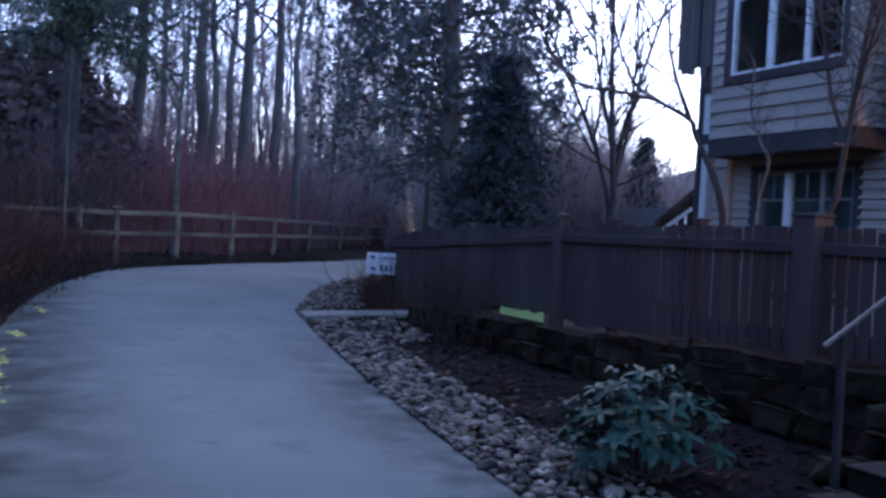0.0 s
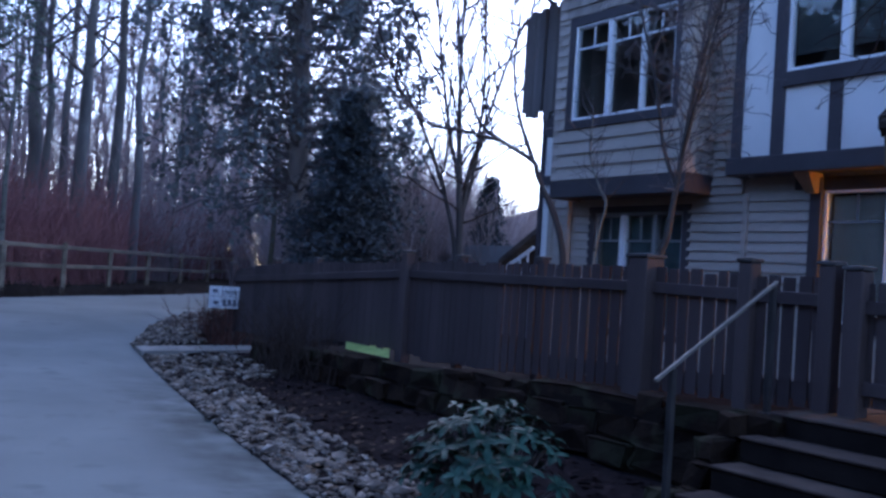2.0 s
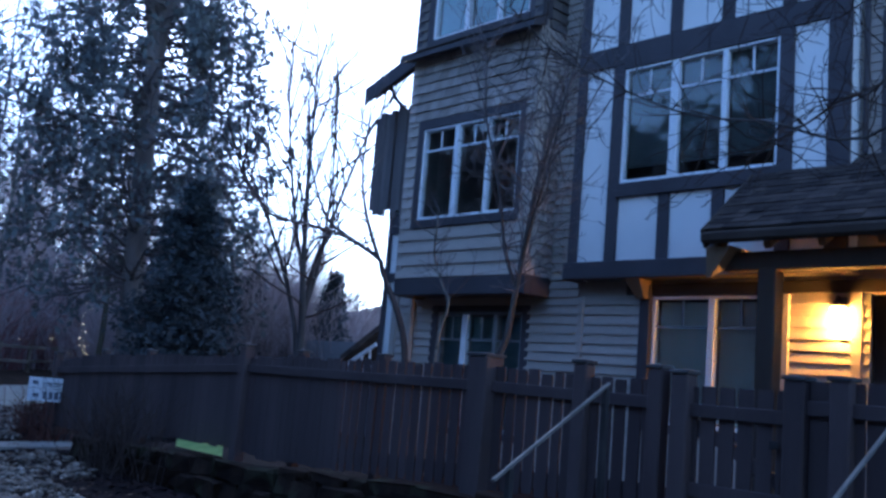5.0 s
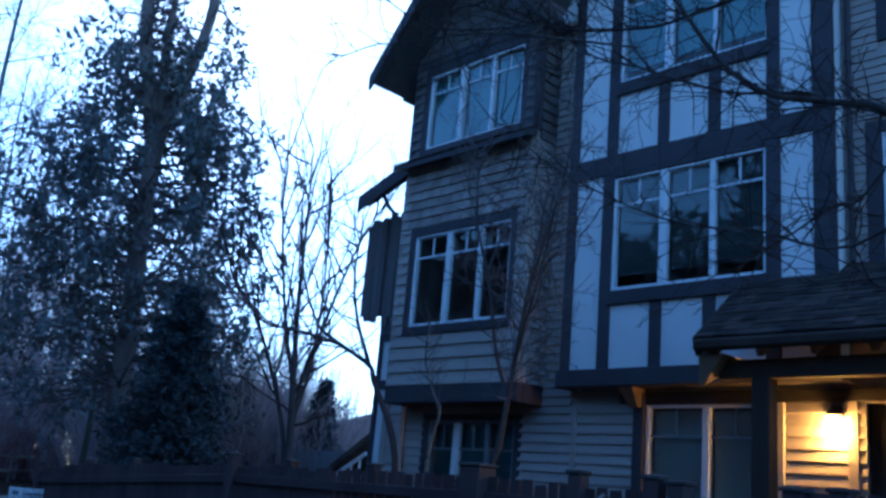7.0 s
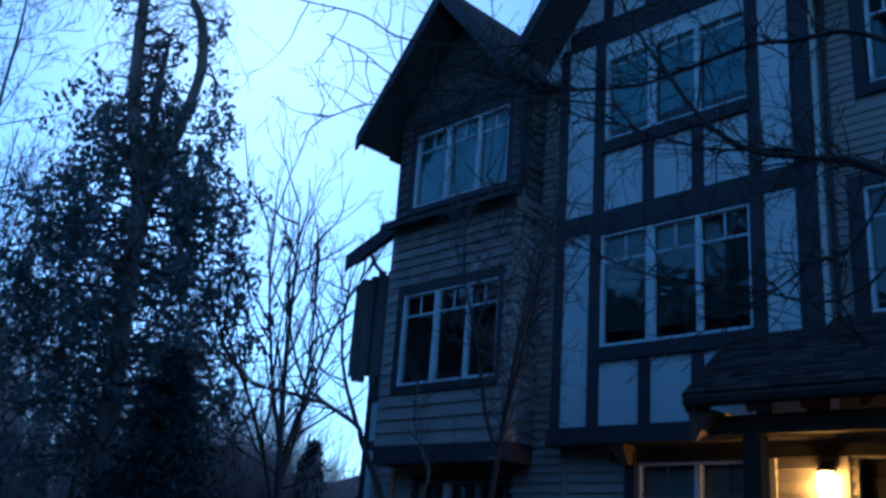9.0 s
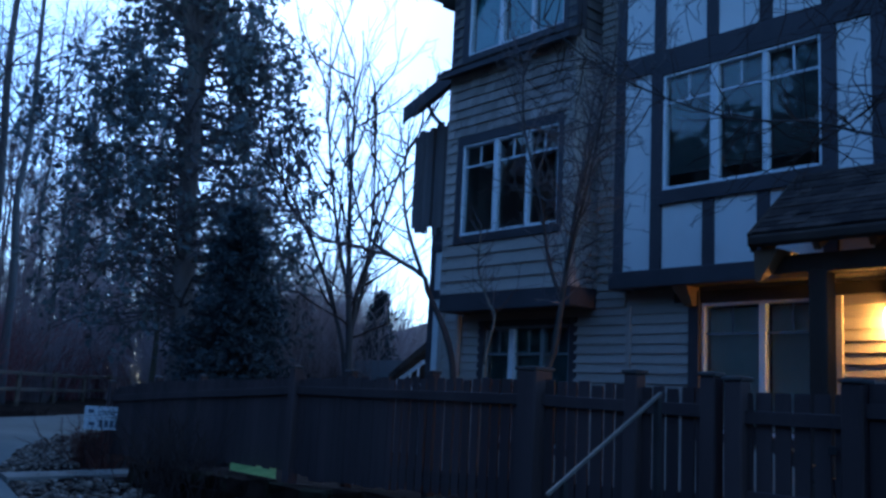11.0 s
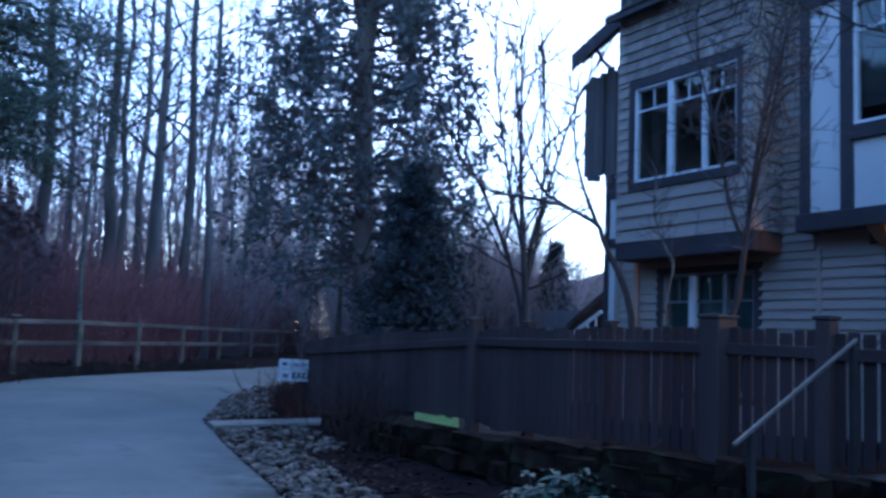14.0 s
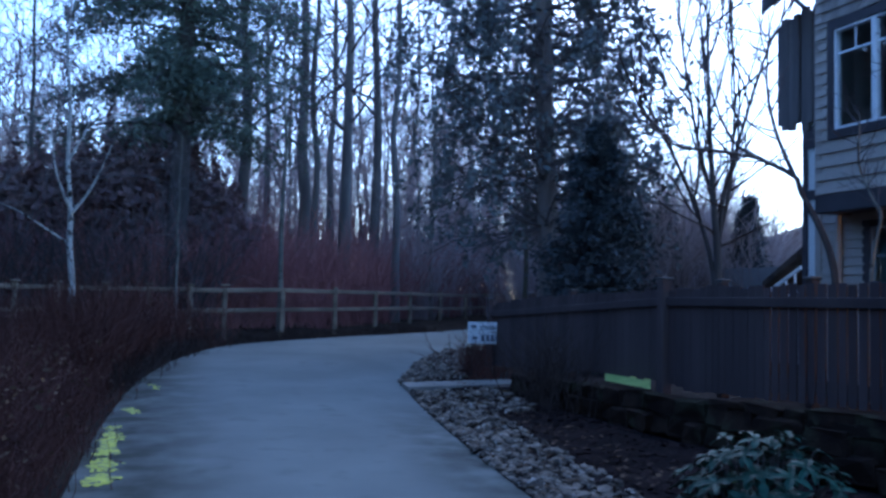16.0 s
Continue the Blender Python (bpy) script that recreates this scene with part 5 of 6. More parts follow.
# slender pale young trees at the split-rail fence
b = at(93.2, 0, 21)
b[2] = float(bank(b[0], b[1]))
birch = thing("birch_tree", b, "slender white-barked birch forking above the fence", "tree")
r = np.random.default_rng(31)
g = Geo()
trunk = spline([b - [0, 0, 0.2], at(93.15, 0.2, 21), at(93.35, 2.4, 21), at(93.38, 4.6, 21), at(93.62, 7.3, 21), at(93.6, 10.5, 21), at(93.85, 13.5, 21), at(93.7, 17, 21)], 4)
g.tube(trunk, np.linspace(0.078, 0.02, len(trunk)), 8)
part("trunk", g, PALEBARK, birch, "white bark with dark marks", smooth=True)
tips = []
for pts_, rad in (([(93.38, 4.6), (93.9, 5.7), (94.3, 7.1), (94.6, 9.4)], 0.04), ([(93.36, 4.3), (92.5, 5.5), (91.75, 7.1), (91.2, 8.6)], 0.04), ([(93.36, 2.6), (94.6, 3.4), (96.0, 4.3), (97.5, 4.9)], 0.026),
                  ([(93.6, 7.3), (92.6, 9.4), (92.2, 12)], 0.03), ([(93.6, 9.5), (94.5, 11.3), (95, 13.5)], 0.026)):
    g = Geo()
    e = spline([at(az, el, 21 - 0.15 * i) for i, (az, el) in enumerate(pts_)], 4)
    g.tube(e, np.linspace(rad, 0.010, len(e)), 6)
    part("limb", g, PALEBARK, birch, smooth=True)
    tips += [e[-1], e[len(e) // 2]]
g = Geo()
for q in tips + list(trunk[14::2]):
    for _ in range(3):
        limb(g, r, q, (r.normal(0, 0.7), r.normal(0, 0.7), r.uniform(0.0, 0.9)), r.uniform(0.9, 1.9), 0.014, 1, 3, (3, 6), 0.7, -0.12, 0.2, 5, None, 0.005)
part("crown", g, TWIG, birch, "drooping fine twigs")
for k, (az, d, h, rad, mt) in enumerate(((87.4, 24.3, 5.2, 0.055, GREYBARK), (81.35, 27.0, 10, 0.082, GREYBARK), (66.5, 33, 9, 0.11, MOSSBARK), (72.2, 38, 9, 0.07, GREYBARK))):
    b = at(az, 0, d)
    b[2] = float(bank(b[0], b[1]))
    bare_tree(b, h, rad, 300 + k, "slender young tree with a pale mossy stem by the rail fence", mt, 3, group="young trees", limbs=18, kids=(4, 6), first=0.4, reach=0.3, thin=0.007, name="young_tree")

# conifer with drooping green boughs
b = at(87.6, 0, 31)
b[2] = float(bank(b[0], b[1]))
hem = thing("hemlock_tree", b, "dark green hemlock with drooping boughs", "tree")
r = np.random.default_rng(5)
g = Geo()
tp = np.array([b + [0, 0, -0.2], b + [0.1, 0.1, 6], b + [0, 0.2, 13], b + [0.1, 0, 20]])
g.tube(spline(tp, 5), np.linspace(0.4, 0.1, 16), 9)
part("trunk", g, BARK, hem, smooth=True)
g, pts = Geo(), []
for k in range(140):
    z = r.uniform(6.0, 19)
    L = np.interp(z, [3.5, 6, 9, 13, 19], [2.4, 3.9, 4.5, 3.8, 2.0]) * r.uniform(0.55, 1.1)
    a = r.uniform(0, 2 * np.pi)
    p0 = b + [0, 0, z]
    s = np.linspace(0, 1, 7)[:, None]
    line = p0 + s * L * np.array([math.cos(a), math.sin(a), 0.12]) - [0, 0, 1] * (s**2) * L * r.uniform(0.25, 0.5)
    g.tube(line, np.linspace(0.05, 0.012, 7), 4)
    for q in line[1:]:
        m = 50
        pts.append(q + r.normal(0, 1, (m, 3)) * [0.34, 0.34, 0.22] - [0, 0, 0.18])
part("branchwork", g, BARK, hem)
g = Geo()
g.add(*leaves(np.concatenate(pts), r, 0.22, 0.5, 0.15, 0.9))
part("crown", g, PINE, hem, "drooping olive-green foliage")

# large evergreen with clumped foliage and two bare leaders
b = at(64.9, 0, 25)
b[2] = float(bank(b[0], b[1]))
big = thing("evergreen_tree", b, "large grey-green conifer with loose clumped foliage and two bare leaders", "tree")
r = np.random.default_rng(8)
D = 25.0
main = spline([b - [0, 0, 0.3], at(65.2, 6, D), at(65.4, 10.5, D), at(65.5, 14.3, D), at(65.85, 19.3, D), at(67.05, 23.8, D), at(67.5, 27.0, D), at(67.8, 30.8, D), at(68.0, 35, D)], 5)
fork = spline([at(65.6, 17.2, D), at(65.1, 20.2, D), at(64.2, 23.4, D), at(63.5, 27.0, D), at(63.9, 29.6, D), at(65.1, 31.6, D), at(65.4, 35, D)], 5)
stub = spline([at(65.75, 18.8, D), at(65.75, 21.5, D), at(65.9, 25.3, D), at(65.75, 28.6, D)], 5)
g = Geo()
g.tube(main, np.linspace(0.29, 0.13, len(main)), 10)
g.tube(fork, np.linspace(0.20, 0.10, len(fork)), 8)
g.tube(stub, np.r_[np.full(11, 0.15), np.linspace(0.12, 0.04, len(stub) - 11)], 8)
part("trunk", g, EVERBARK, big, smooth=True)
g, pts = Geo(), []
to_path = np.array([0.906, -0.423])
for k in range(270):
    z = 3.0 + 13.2 * ((k + r.uniform(0, 1)) / 270) ** 1.1
    src = main if z < 9.5 or r.uniform() < 0.5 else (fork, stub)[r.integers(2)]
    q = src[int(np.argmin(np.abs(src[:, 2] - z)))]
    L = np.interp(z, [2.6, 5, 8, 10.5, 12, 13.5, 16], [3.2, 4.2, 4.4, 3.2, 2.3, 1.2, 0.9]) * r.uniform(0.45, 1.0)
    a = r.uniform(0, 2 * np.pi)
    d = np.array([math.cos(a), math.sin(a), r.uniform(-0.2, 0.35)])
    tips = []
    limb(g, r, q, d, L, 0.045, 1, 3, (3, 5), 0.85, -0.05, 0.16, 5, tips, 0.007)
    dens = np.interp(z, [2, 5, 10, 12, 13.5, 16], [0.03, 0.10, 0.19, 0.12, 0.05, 0.006])
    for t in tips:
        away = t - q
        near_axis = abs(away[0] * to_path[1] - away[1] * to_path[0]) < 0.6 and away[:2] @ to_path > 0
        if r.uniform() < dens * ((0.12 if z > 8.5 else 0.35) if near_axis else 1):
            m = r.integers(8, 20)
            pts.append(t + r.normal(0, 1, (m, 3)) * [0.13, 0.13, 0.24] - [0, 0, 0.15])
part("branchwork", g, TWIG, big)
g = Geo()
g.add(*leaves(np.concatenate(pts), r, 0.13, 0.29, 0.5, 1.5))
part("crown", g, CEDAR, big, "clumped grey-green foliage")
# long hanging twigs from the bare tops
g = Geo()
for k in range(60):
    src = (main, fork)[k % 2]
    q = src[r.integers(len(src) * 2 // 3, len(src))]
    a = r.uniform(0, 2 * np.pi)
    L = r.uniform(0.8, 2.4)
    u = np.linspace(0, 1, 7)[:, None]
    line = q + u * L * np.array([math.cos(a), math.sin(a), 0.45]) - [0, 0, 1] * u**2.4 * L * r.uniform(0.7, 1.5) + r.normal(0, 0.04, (7, 3))
    g.tube(line, np.linspace(0.022, 0.006, 7), 4)
    for j in range(2, 7):
        limb(g, r, line[j], (r.normal(0, 0.5), r.normal(0, 0.5), -0.5), r.uniform(0.3, 0.9), 0.010, 2, 3, (2, 4), 0.6, -0.15, 0.2, 5, None, 0.004)
tagged(part("hanging_twigs", g, TWIG, big, "fine drooping bare twigs"), "fine drooping bare twigs", kind="stuff")


def spruce(base, height, half, seed, label, n=34, taper=2.0):
    """A dense conical conifer of tiered boughs."""
    r = np.random.default_rng(seed)
    t = thing("spruce_tree", base, label, "tree", "spruces")
    base = np.array(base)
    g = Geo()
    g.tube([base - [0, 0, 0.2], base + [0, 0, height * 0.5], base + [0, 0, height]], [half * 0.1, half * 0.06, 0.012], 8)
    part("trunk", g, BARK, t, smooth=True)
    pts = []
    g = Geo()
    for k in range(n):
        z = height * (0.04 + 0.95 * k / n)
        rr = half * (1 - (z / height) ** taper)
        for j in range(max(4, int(11 * (1 - k / n) + 4))):
            a = r.uniform(0, 2 * np.pi)
            L = rr * r.uniform(0.75, 1.12) + 0.06
            s = np.linspace(0.1, 1, 6)[:, None]
            line = base + [0, 0, z] + s * L * np.array([math.cos(a), math.sin(a), 0.0]) + [0, 0, 1] * (0.12 * s - 0.32 * s**2) * L
            g.tube(line[::2], [0.012, 0.009, 0.005], 3)
            for q, ss in zip(line, s[:, 0]):
                pts.append(q + r.normal(0, 1, (15, 3)) * [0.055 + 0.09 * L, 0.055 + 0.09 * L, 0.05 + 0.03 * L])
    tagged(part("branchwork", g, TWIG, t), "", kind="stuff")
    g = Geo()
    g.add(*leaves(np.concatenate(pts), r, 0.10, 0.21, 0.34, 0.7))
    part("crown", g, NEEDLE, t, "dense dark blue-green needles")


b = at(62.1, 0, 20)
b[2] = 0.2
spruce(b, 5.2, 1.38, 3, "dense dark spruce behind the garden fence")
b = at(53.4, 0, 27)
b[2] = 0.3
spruce(b, 4.3, 0.95, 4, "small dark spruce beyond the yard", 22, 1.1)
b = at(58.2, 0, 28)
b[2] = 0.3
spruce(b, 4.2, 1.1, 14, "small dark spruce beyond the yard", 20, 1.2)

# many-stemmed bare tree beyond the fence
b = at(55.15, 0, 18.5)
b[2] = 0.2
vase = thing("bare_tree", b, "many-stemmed bare tree spreading against the sky", "tree")
r = np.random.default_rng(21)
stems = [[(55.1, 1.5), (55.34, 5.6), (55.65, 10.8), (55.73, 15), (55.95, 20)], [(55.4, 1.8), (56.8, 6.6), (58.4, 9.9), (59.6, 11.2)], [(55.0, 4.6), (54.0, 9.2), (52.4, 14.4), (51.1, 17)],
         [(55.2, 4.2), (56.3, 9.5), (57.2, 15), (57.6, 19)], [(55.2, 2.5), (54.5, 6.5), (54.2, 12), (54.6, 18)]]
g, gt = Geo(), Geo()
for k, st in enumerate(stems):
    line = spline([b - [0, 0, 0.2]] + [at(az, el, 18.5 + 0.35 * (k - 2) * (i / 4)) for i, (az, el) in enumerate(st)], 5)
    g.tube(line, np.linspace(0.09 if k == 0 else 0.058, 0.014, len(line)), 7)
    for j in range(7, len(line)):
        q = line[j]
        ax = line[j] - line[j - 1]
        ax /= np.linalg.norm(ax)
        limb(gt, r, q, ax * 1.0 + r.normal(0, 0.45, 3), r.uniform(1.0, 2.7), 0.026, 1, 3, (1, 4), 0.6, 0.2, 0.10, 5, None, 0.0065)
part("trunk", g, BARK, vase, smooth=True)
part("crown", gt, DARKTWIG, vase, "fine upright twigs")

# leaning bare tree at the house corner
DC = 12.6
b = at(48.6, 0, DC)
b[2] = 0.35
lean = thing("bare_tree", b, "leaning mossy bare tree at the house corner", "tree")
r = np.random.default_rng(23)
g, gt = Geo(), Geo()
lines = [spline([b - [0, 0, 0.15], at(48.8, 2.0, DC), at(50.5, 6.3, DC), at(50.9, 7.3, DC), at(52.8, 8.4, DC + .2), at(54.3, 9.5, DC + .4), at(55.5, 12.2, DC + .6), at(56, 15, DC + 0.7)], 5),
         spline([at(50.9, 7.3, DC), at(51.9, 9.9, DC + .1), at(52.4, 12.6, DC + .2), at(52.2, 16, DC + .2)], 5), spline([at(52.8, 8.4, DC + .2), at(55.2, 8.9, DC), at(57.5, 9.2, DC - .3), at(58.8, 10.5, DC - .4)], 5)]
for k, line in enumerate(lines):
    g.tube(line, np.linspace((0.052, 0.034, 0.03)[k], 0.009, len(line)), 7)
    for j in range(16 if k == 0 else 4, len(line)):
        ax = line[j] - line[j - 1]
        ax /= np.linalg.norm(ax)
        limb(gt, r, line[j], ax + r.normal(0, 0.5, 3), r.uniform(0.5, 1.2), 0.013, 1, 3, (2, 5), 0.7, 0.1, 0.15, 5, None, 0.0035)
part("trunk", g, BARK, lean, smooth=True)
part("crown", gt, TWIG, lean, "fine bare twigs")

# small ornamental trees in the front yard
b = np.array([-6.98, 7.4, 0.6])
yard = thing("bare_tree", b, "small bare ornamental tree in the front yard", "tree", "yard trees")
r = np.random.default_rng(27)
g, gt = Geo(), Geo()
P = lambda x, z, dy=0.0: np.array([x, 7.4 + dy, z])
lines = [spline([P(-6.98, 0.5), P(-6.93, 1.76), P(-6.82, 2.11), P(-6.74, 2.59), P(-6.68, 2.95), P(-6.55, 3.69), P(-6.36, 4.29), P(-6.2, 5.1, 0.1), P(-6.15, 5.9, 0.2)], 4),
         spline([P(-6.74, 2.62), P(-6.95, 3.1), P(-7.02, 3.8, -.1), P(-7.2, 4.6, -.2), P(-7.25, 5.4, -.2)], 4), spline([P(-6.68, 2.95), P(-6.4, 3.3, -.2), P(-6.05, 3.8, -.4), P(-5.8, 4.5, -.5)], 4), spline([P(-6.6, 3.5), P(-6.75, 4.2, .3), P(-6.7, 5.0, .4)], 4)]
for k, line in enumerate(lines):
    g.tube(line, np.linspace((0.046, 0.025, 0.023, 0.019)[k], 0.007, len(line)), 7)
    for j in range(12 if k == 0 else 4, len(line)):
        ax = line[j] - line[j - 1]
        ax /= np.linalg.norm(ax)
        for _ in range(3):
            limb(gt, r, line[j], ax * 0.8 + r.normal(0, 0.55, 3), r.uniform(0.4, 1.0), 0.009, 1, 3, (2, 4), 0.75, 0.08, 0.16, 5, None, 0.003)
part("trunk", g, BARK, yard, smooth=True)
part("crown", gt, TWIG, yard, "fine tangled twigs")
b = np.array([-7.95, 7.4, 0.55])
sap = thing("sapling", b, "thin pale crooked stem in the front yard", "tree", "yard trees")
g = Geo()
line = spline([P(-7.95, 0.5), P(-7.9, 1.9), P(-7.76, 2.47), P(-7.88, 2.67), P(-8.07, 3.07), P(-8.05, 3.6)], 5)
g.tube(line, np.linspace(0.021, 0.009, len(line)), 7)
part("trunk", g, GREYBARK, sap, smooth=True)
gt = Geo()
for j in range(10, len(line)):
    limb(gt, r, line[j], (r.normal(0, .6), r.normal(0, .4), 0.6), r.uniform(0.3, 0.8), 0.008, 2, 3, (2, 4), 0.7, 0.1, 0.15, 5, None, 0.003)
part("crown", gt, TWIG, sap)

# tree whose limbs reach in over the steps
b = np.array([-0.6, 5.2, 0.1])
over = thing("bare_tree", b, "bare tree beside the steps with long crooked limbs reaching out", "tree")
r = np.random.default_rng(29)
g = Geo()
tr = spline([b - [0, 0, 0.2], (-0.55, 5.2, 1.6), (-0.7, 5.1, 2.8), (-0.75, 5.0, 4.2), (-0.6, 5.0, 6.0)], 5)
g.tube(tr, np.linspace(0.12, 0.05, len(tr)), 9)
part("trunk", g, BARK, over, smooth=True)
limbs_ = [([(19.4, 22.6), (23.1, 23.8), (27, 24.5), (29.8, 26.3), (32.3, 29.3), (34.2, 31.7), (35.4, 33.7), (37, 38)], 0.027, 10),
          ([(18.8, 29.8), (24.4, 30.5), (26.9, 30.5), (31.6, 29.3), (34.5, 28.6), (39.1, 28.4), (43, 28.8), (46.9, 29.5), (48.9, 27.9)], 0.019, 12),
          ([(19.4, 23.0), (24.7, 24.4), (29.8, 24.8), (35.2, 26.3), (38.6, 27.1), (43, 30)], 0.014, 13),
          ([(20.7, 16.6), (28.1, 16.75), (33.5, 17.4), (40.3, 20.2), (44, 23)], 0.011, 16), ([(20.6, 20), (23.6, 18), (26.4, 16.1), (29, 14.5)], 0.011, 14),
          ([(30, 34), (42, 31), (50.0, 30.8), (53.5, 31.9), (57.9, 32.2), (60.3, 32.7)], 0.010, 14), ([(36, 27.5), (45, 28), (50.5, 27), (52.8, 26.6), (54.6, 25.8), (55.7, 25.6)], 0.009, 14),
          ([(42, 28.6), (48, 28), (51.1, 28.7), (53.2, 29.8), (55.7, 30.5)], 0.007, 14)]
gt = Geo()
for k, (pp, rad, nt) in enumerate(limbs_):
    line = spline([tr[10 + 2 * min(k, 4)] if k < 5 else at(*pp[0], 5.6)] + [at(az, el, 5.3 + 0.12 * i + 0.1 * min(k, 4)) for i, (az, el) in enumerate(pp)], 5)
    g = Geo()
    g.tube(line, np.linspace(rad, 0.005, len(line)), 7)
    part("limb", g, BARK, over, smooth=True)
    for j in range(5, len(line)):
        ax = line[j] - line[j - 1]
        ax /= np.linalg.norm(ax)
        for _ in range(2 if k < 5 else r.integers(0, 2)):
            limb(gt, r, line[j], ax * 0.5 + r.normal(0, 0.55, 3), r.uniform(0.25, 0.85), 0.006, 2, 3, (2, 4), 0.8, 0.05, 0.2, 5, None, 0.0026)
part("crown", gt, DARKTWIG, over, "fine budded twigs")


# woods and thickets
def tubes(g, P, R, sides=3):
    """Many three-point stems at once: P is (n, k, 3), R (n, k)."""
    n, k, _ = P.shape
    d = P[:, -1] - P[:, 0]
    d /= np.linalg.norm(d, axis=1)[:, None] + 1e-9
    s = np.cross(d, [0.31, 0.95, 0.05])
    s /= np.linalg.norm(s, axis=1)[:, None] + 1e-9
    u = np.cross(s, d)
    a = np.arange(sides) / sides * 2 * np.pi
    ring = np.cos(a)[None, :, None] * s[:, None] + np.sin(a)[None, :, None] * u[:, None]
    v = P[:, :, None] + R[:, :, None, None] * ring[:, None]
    base = (np.arange(n) * k * sides)[:, None, None]
    i, j = np.arange(k - 1)[None, :, None] * sides, np.arange(sides)[None, None]
    q = (j + 1) % sides
    g.add(v.reshape(-1, 3), np.stack([base + i + j, base + i + q, base + i + sides + q, base + i + sides + j], -1).reshape(-1, 4))


def thicket(name, spots, r, hlo, hhi, stems, material, label, rad=0.008, splay=0.35, category="shrub"):
    """Leafless shrubs: clusters of whippy stems, each with a few side twigs."""
    g = Geo()
    c = np.repeat(np.asarray(spots, float), stems, axis=0)
    n = len(c)
    tall = np.repeat(r.uniform(0.65, 1.1, len(spots)), stems)
    h = (r.uniform(hlo, hhi, n) * tall)[:, None]
    d = np.c_[r.normal(0, splay, (n, 2)), np.ones(n)]
    p0 = c + np.c_[r.normal(0, 0.18, (n, 2)), np.full(n, -0.05)]
    mid = p0 + d * h * 0.5 + r.normal(0, 0.05, (n, 3))
    tip = mid + (d + r.normal(0, 0.28, (n, 3))) * h * 0.5
    one = np.ones(n)
    tubes(g, np.stack([p0, mid, tip], 1), np.outer(one, [rad, rad * 0.75, rad * 0.4]))
    for f in (0.0, 0.3, 0.6):
        q = mid * (1 - f) + tip * f
        e = q + (d + r.normal(0, 0.6, (n, 3))) * h * r.uniform(0.15, 0.4, (n, 1))
        tubes(g, np.stack([q, (q + e) / 2 + r.normal(0, 0.02, (n, 3)), e], 1), np.outer(one, [rad * 0.6, rad * 0.5, rad * 0.3]))
    return solo(name, g, material, tuple(spots[len(spots) // 2]), label, category, kind="stuff")


r = np.random.default_rng(51)
sp = []
for _ in range(900):
    az, d = r.uniform(61, 100), r.uniform(29, 44)
    p = at(az, 0, d)
    sp.append((p[0], p[1], float(bank(p[0], p[1]))))
sp = [q for q in sp if q[0] < np.interp(q[1], RF[:, 1], RF[:, 0]) - 1.3]
thicket("dogwood_thicket", sp, r, 1.3, 3.3, 11, BROWNTWIG, "dense purple-brown leafless thicket behind the rail fence", 0.016, 0.3)
sp = []
for _ in range(230):
    x = r.uniform(-23, -4.2)
    y = float(edge_left(x)) - 0.55 - abs(r.normal(0, 1.0))
    sp.append((x, y, float(bank(np.array(x), np.array(y)))))
near = [q for q in sp if q[0] > -15.5]
thicket("red_twig_hedge", near, r, 0.35, 1.0, 15, REDTWIG, "tangled red-brown bare shrubs along the path", 0.006, 0.24)
thicket("red_twig_hedge", [q for q in sp if q[0] <= -15.5], r, 0.5, 1.45, 16, REDTWIG, "taller red-brown bare shrubs where the path bends", 0.008, 0.24)
tall_sp = []
for _ in range(34):
    p = at(r.uniform(86.8, 97), 0, r.uniform(14.5, 19))
    p[1] = min(p[1], float(edge_left(p[0])) - 0.7)
    tall_sp.append((p[0], p[1], float(bank(p[0], p[1]))))
thicket("red_twig_hedge", tall_sp, r, 0.8, 1.6, 15, REDTWIG, "tall uneven red-brown bare shrubs in front of the rail fence", 0.007, 0.22)
fringe = []
for _ in range(260):
    x = r.uniform(-30, -15.2)
    y = float(edge_left(x)) - r.uniform(0.12, 1.0)
    fringe.append((x, y, float(bank(np.array(x), np.array(y)))))
thicket("path_fringe", fringe, r, 0.12, 0.42, 12, DARKTWIG, "dark dead grass and stalks along the outer edge of the path", 0.007, 0.5, "grass")
low = []
for _ in range(150):
    x = r.uniform(-14.5, -4.2)
    y = float(edge_left(x)) - 0.28 - r.uniform(0, 0.5)
    low.append((x, y, float(bank(np.array(x), np.array(y)))))
thicket("red_twig_hedge", low, r, 0.2, 0.55, 14, REDTWIG, "low red-brown sprouts at the asphalt edge", 0.005, 0.13)
c = np.repeat(np.array(near), 34, axis=0)
c = c + r.normal(0, 1, c.shape) * [0.35, 0.3, 0.0] + np.c_[np.zeros((len(c), 2)), np.where(r.uniform(0, 1, len(c)) < 0.6, 0.03, r.uniform(0.1, 0.8, len(c)))]
c = c[c[:, 1] < edge_left(c[:, 0]) + 0.03]
solo("dead_leaves", Geo().add(*leaves(c, r, 0.04, 0.09, 0.6, 0.5)), LITTER, (-9, -1.5, 0.1), "withered brown leaves among the hedge stems", "leaves", kind="stuff")
sp = [(x, y, float(bank(np.array(x), np.array(y)))) for x, y in ((r.uniform(-24.5, -22.5), r.uniform(-4, 2.2)) for _ in range(50))]
thicket("rail_fence_shrubs", sp, r, 0.5, 1.3, 10, REDTWIG, "low red-brown shrubs at the foot of the rail fence", 0.008, 0.5)
sp = []
for _ in range(260):
    az, d = r.uniform(85, 104), r.uniform(28, 40)
    p = at(az, 0, d)
    sp.append((p[0], p[1], float(bank(p[0], p[1]))))
thicket("dark_scrub", sp, r, 1.5, 3.6, 9, TWIG, "dark tangled scrub in the woods", 0.02, 0.35)
n = 30000
az, d = r.uniform(82.3, 106, n), r.uniform(31, 35, n)
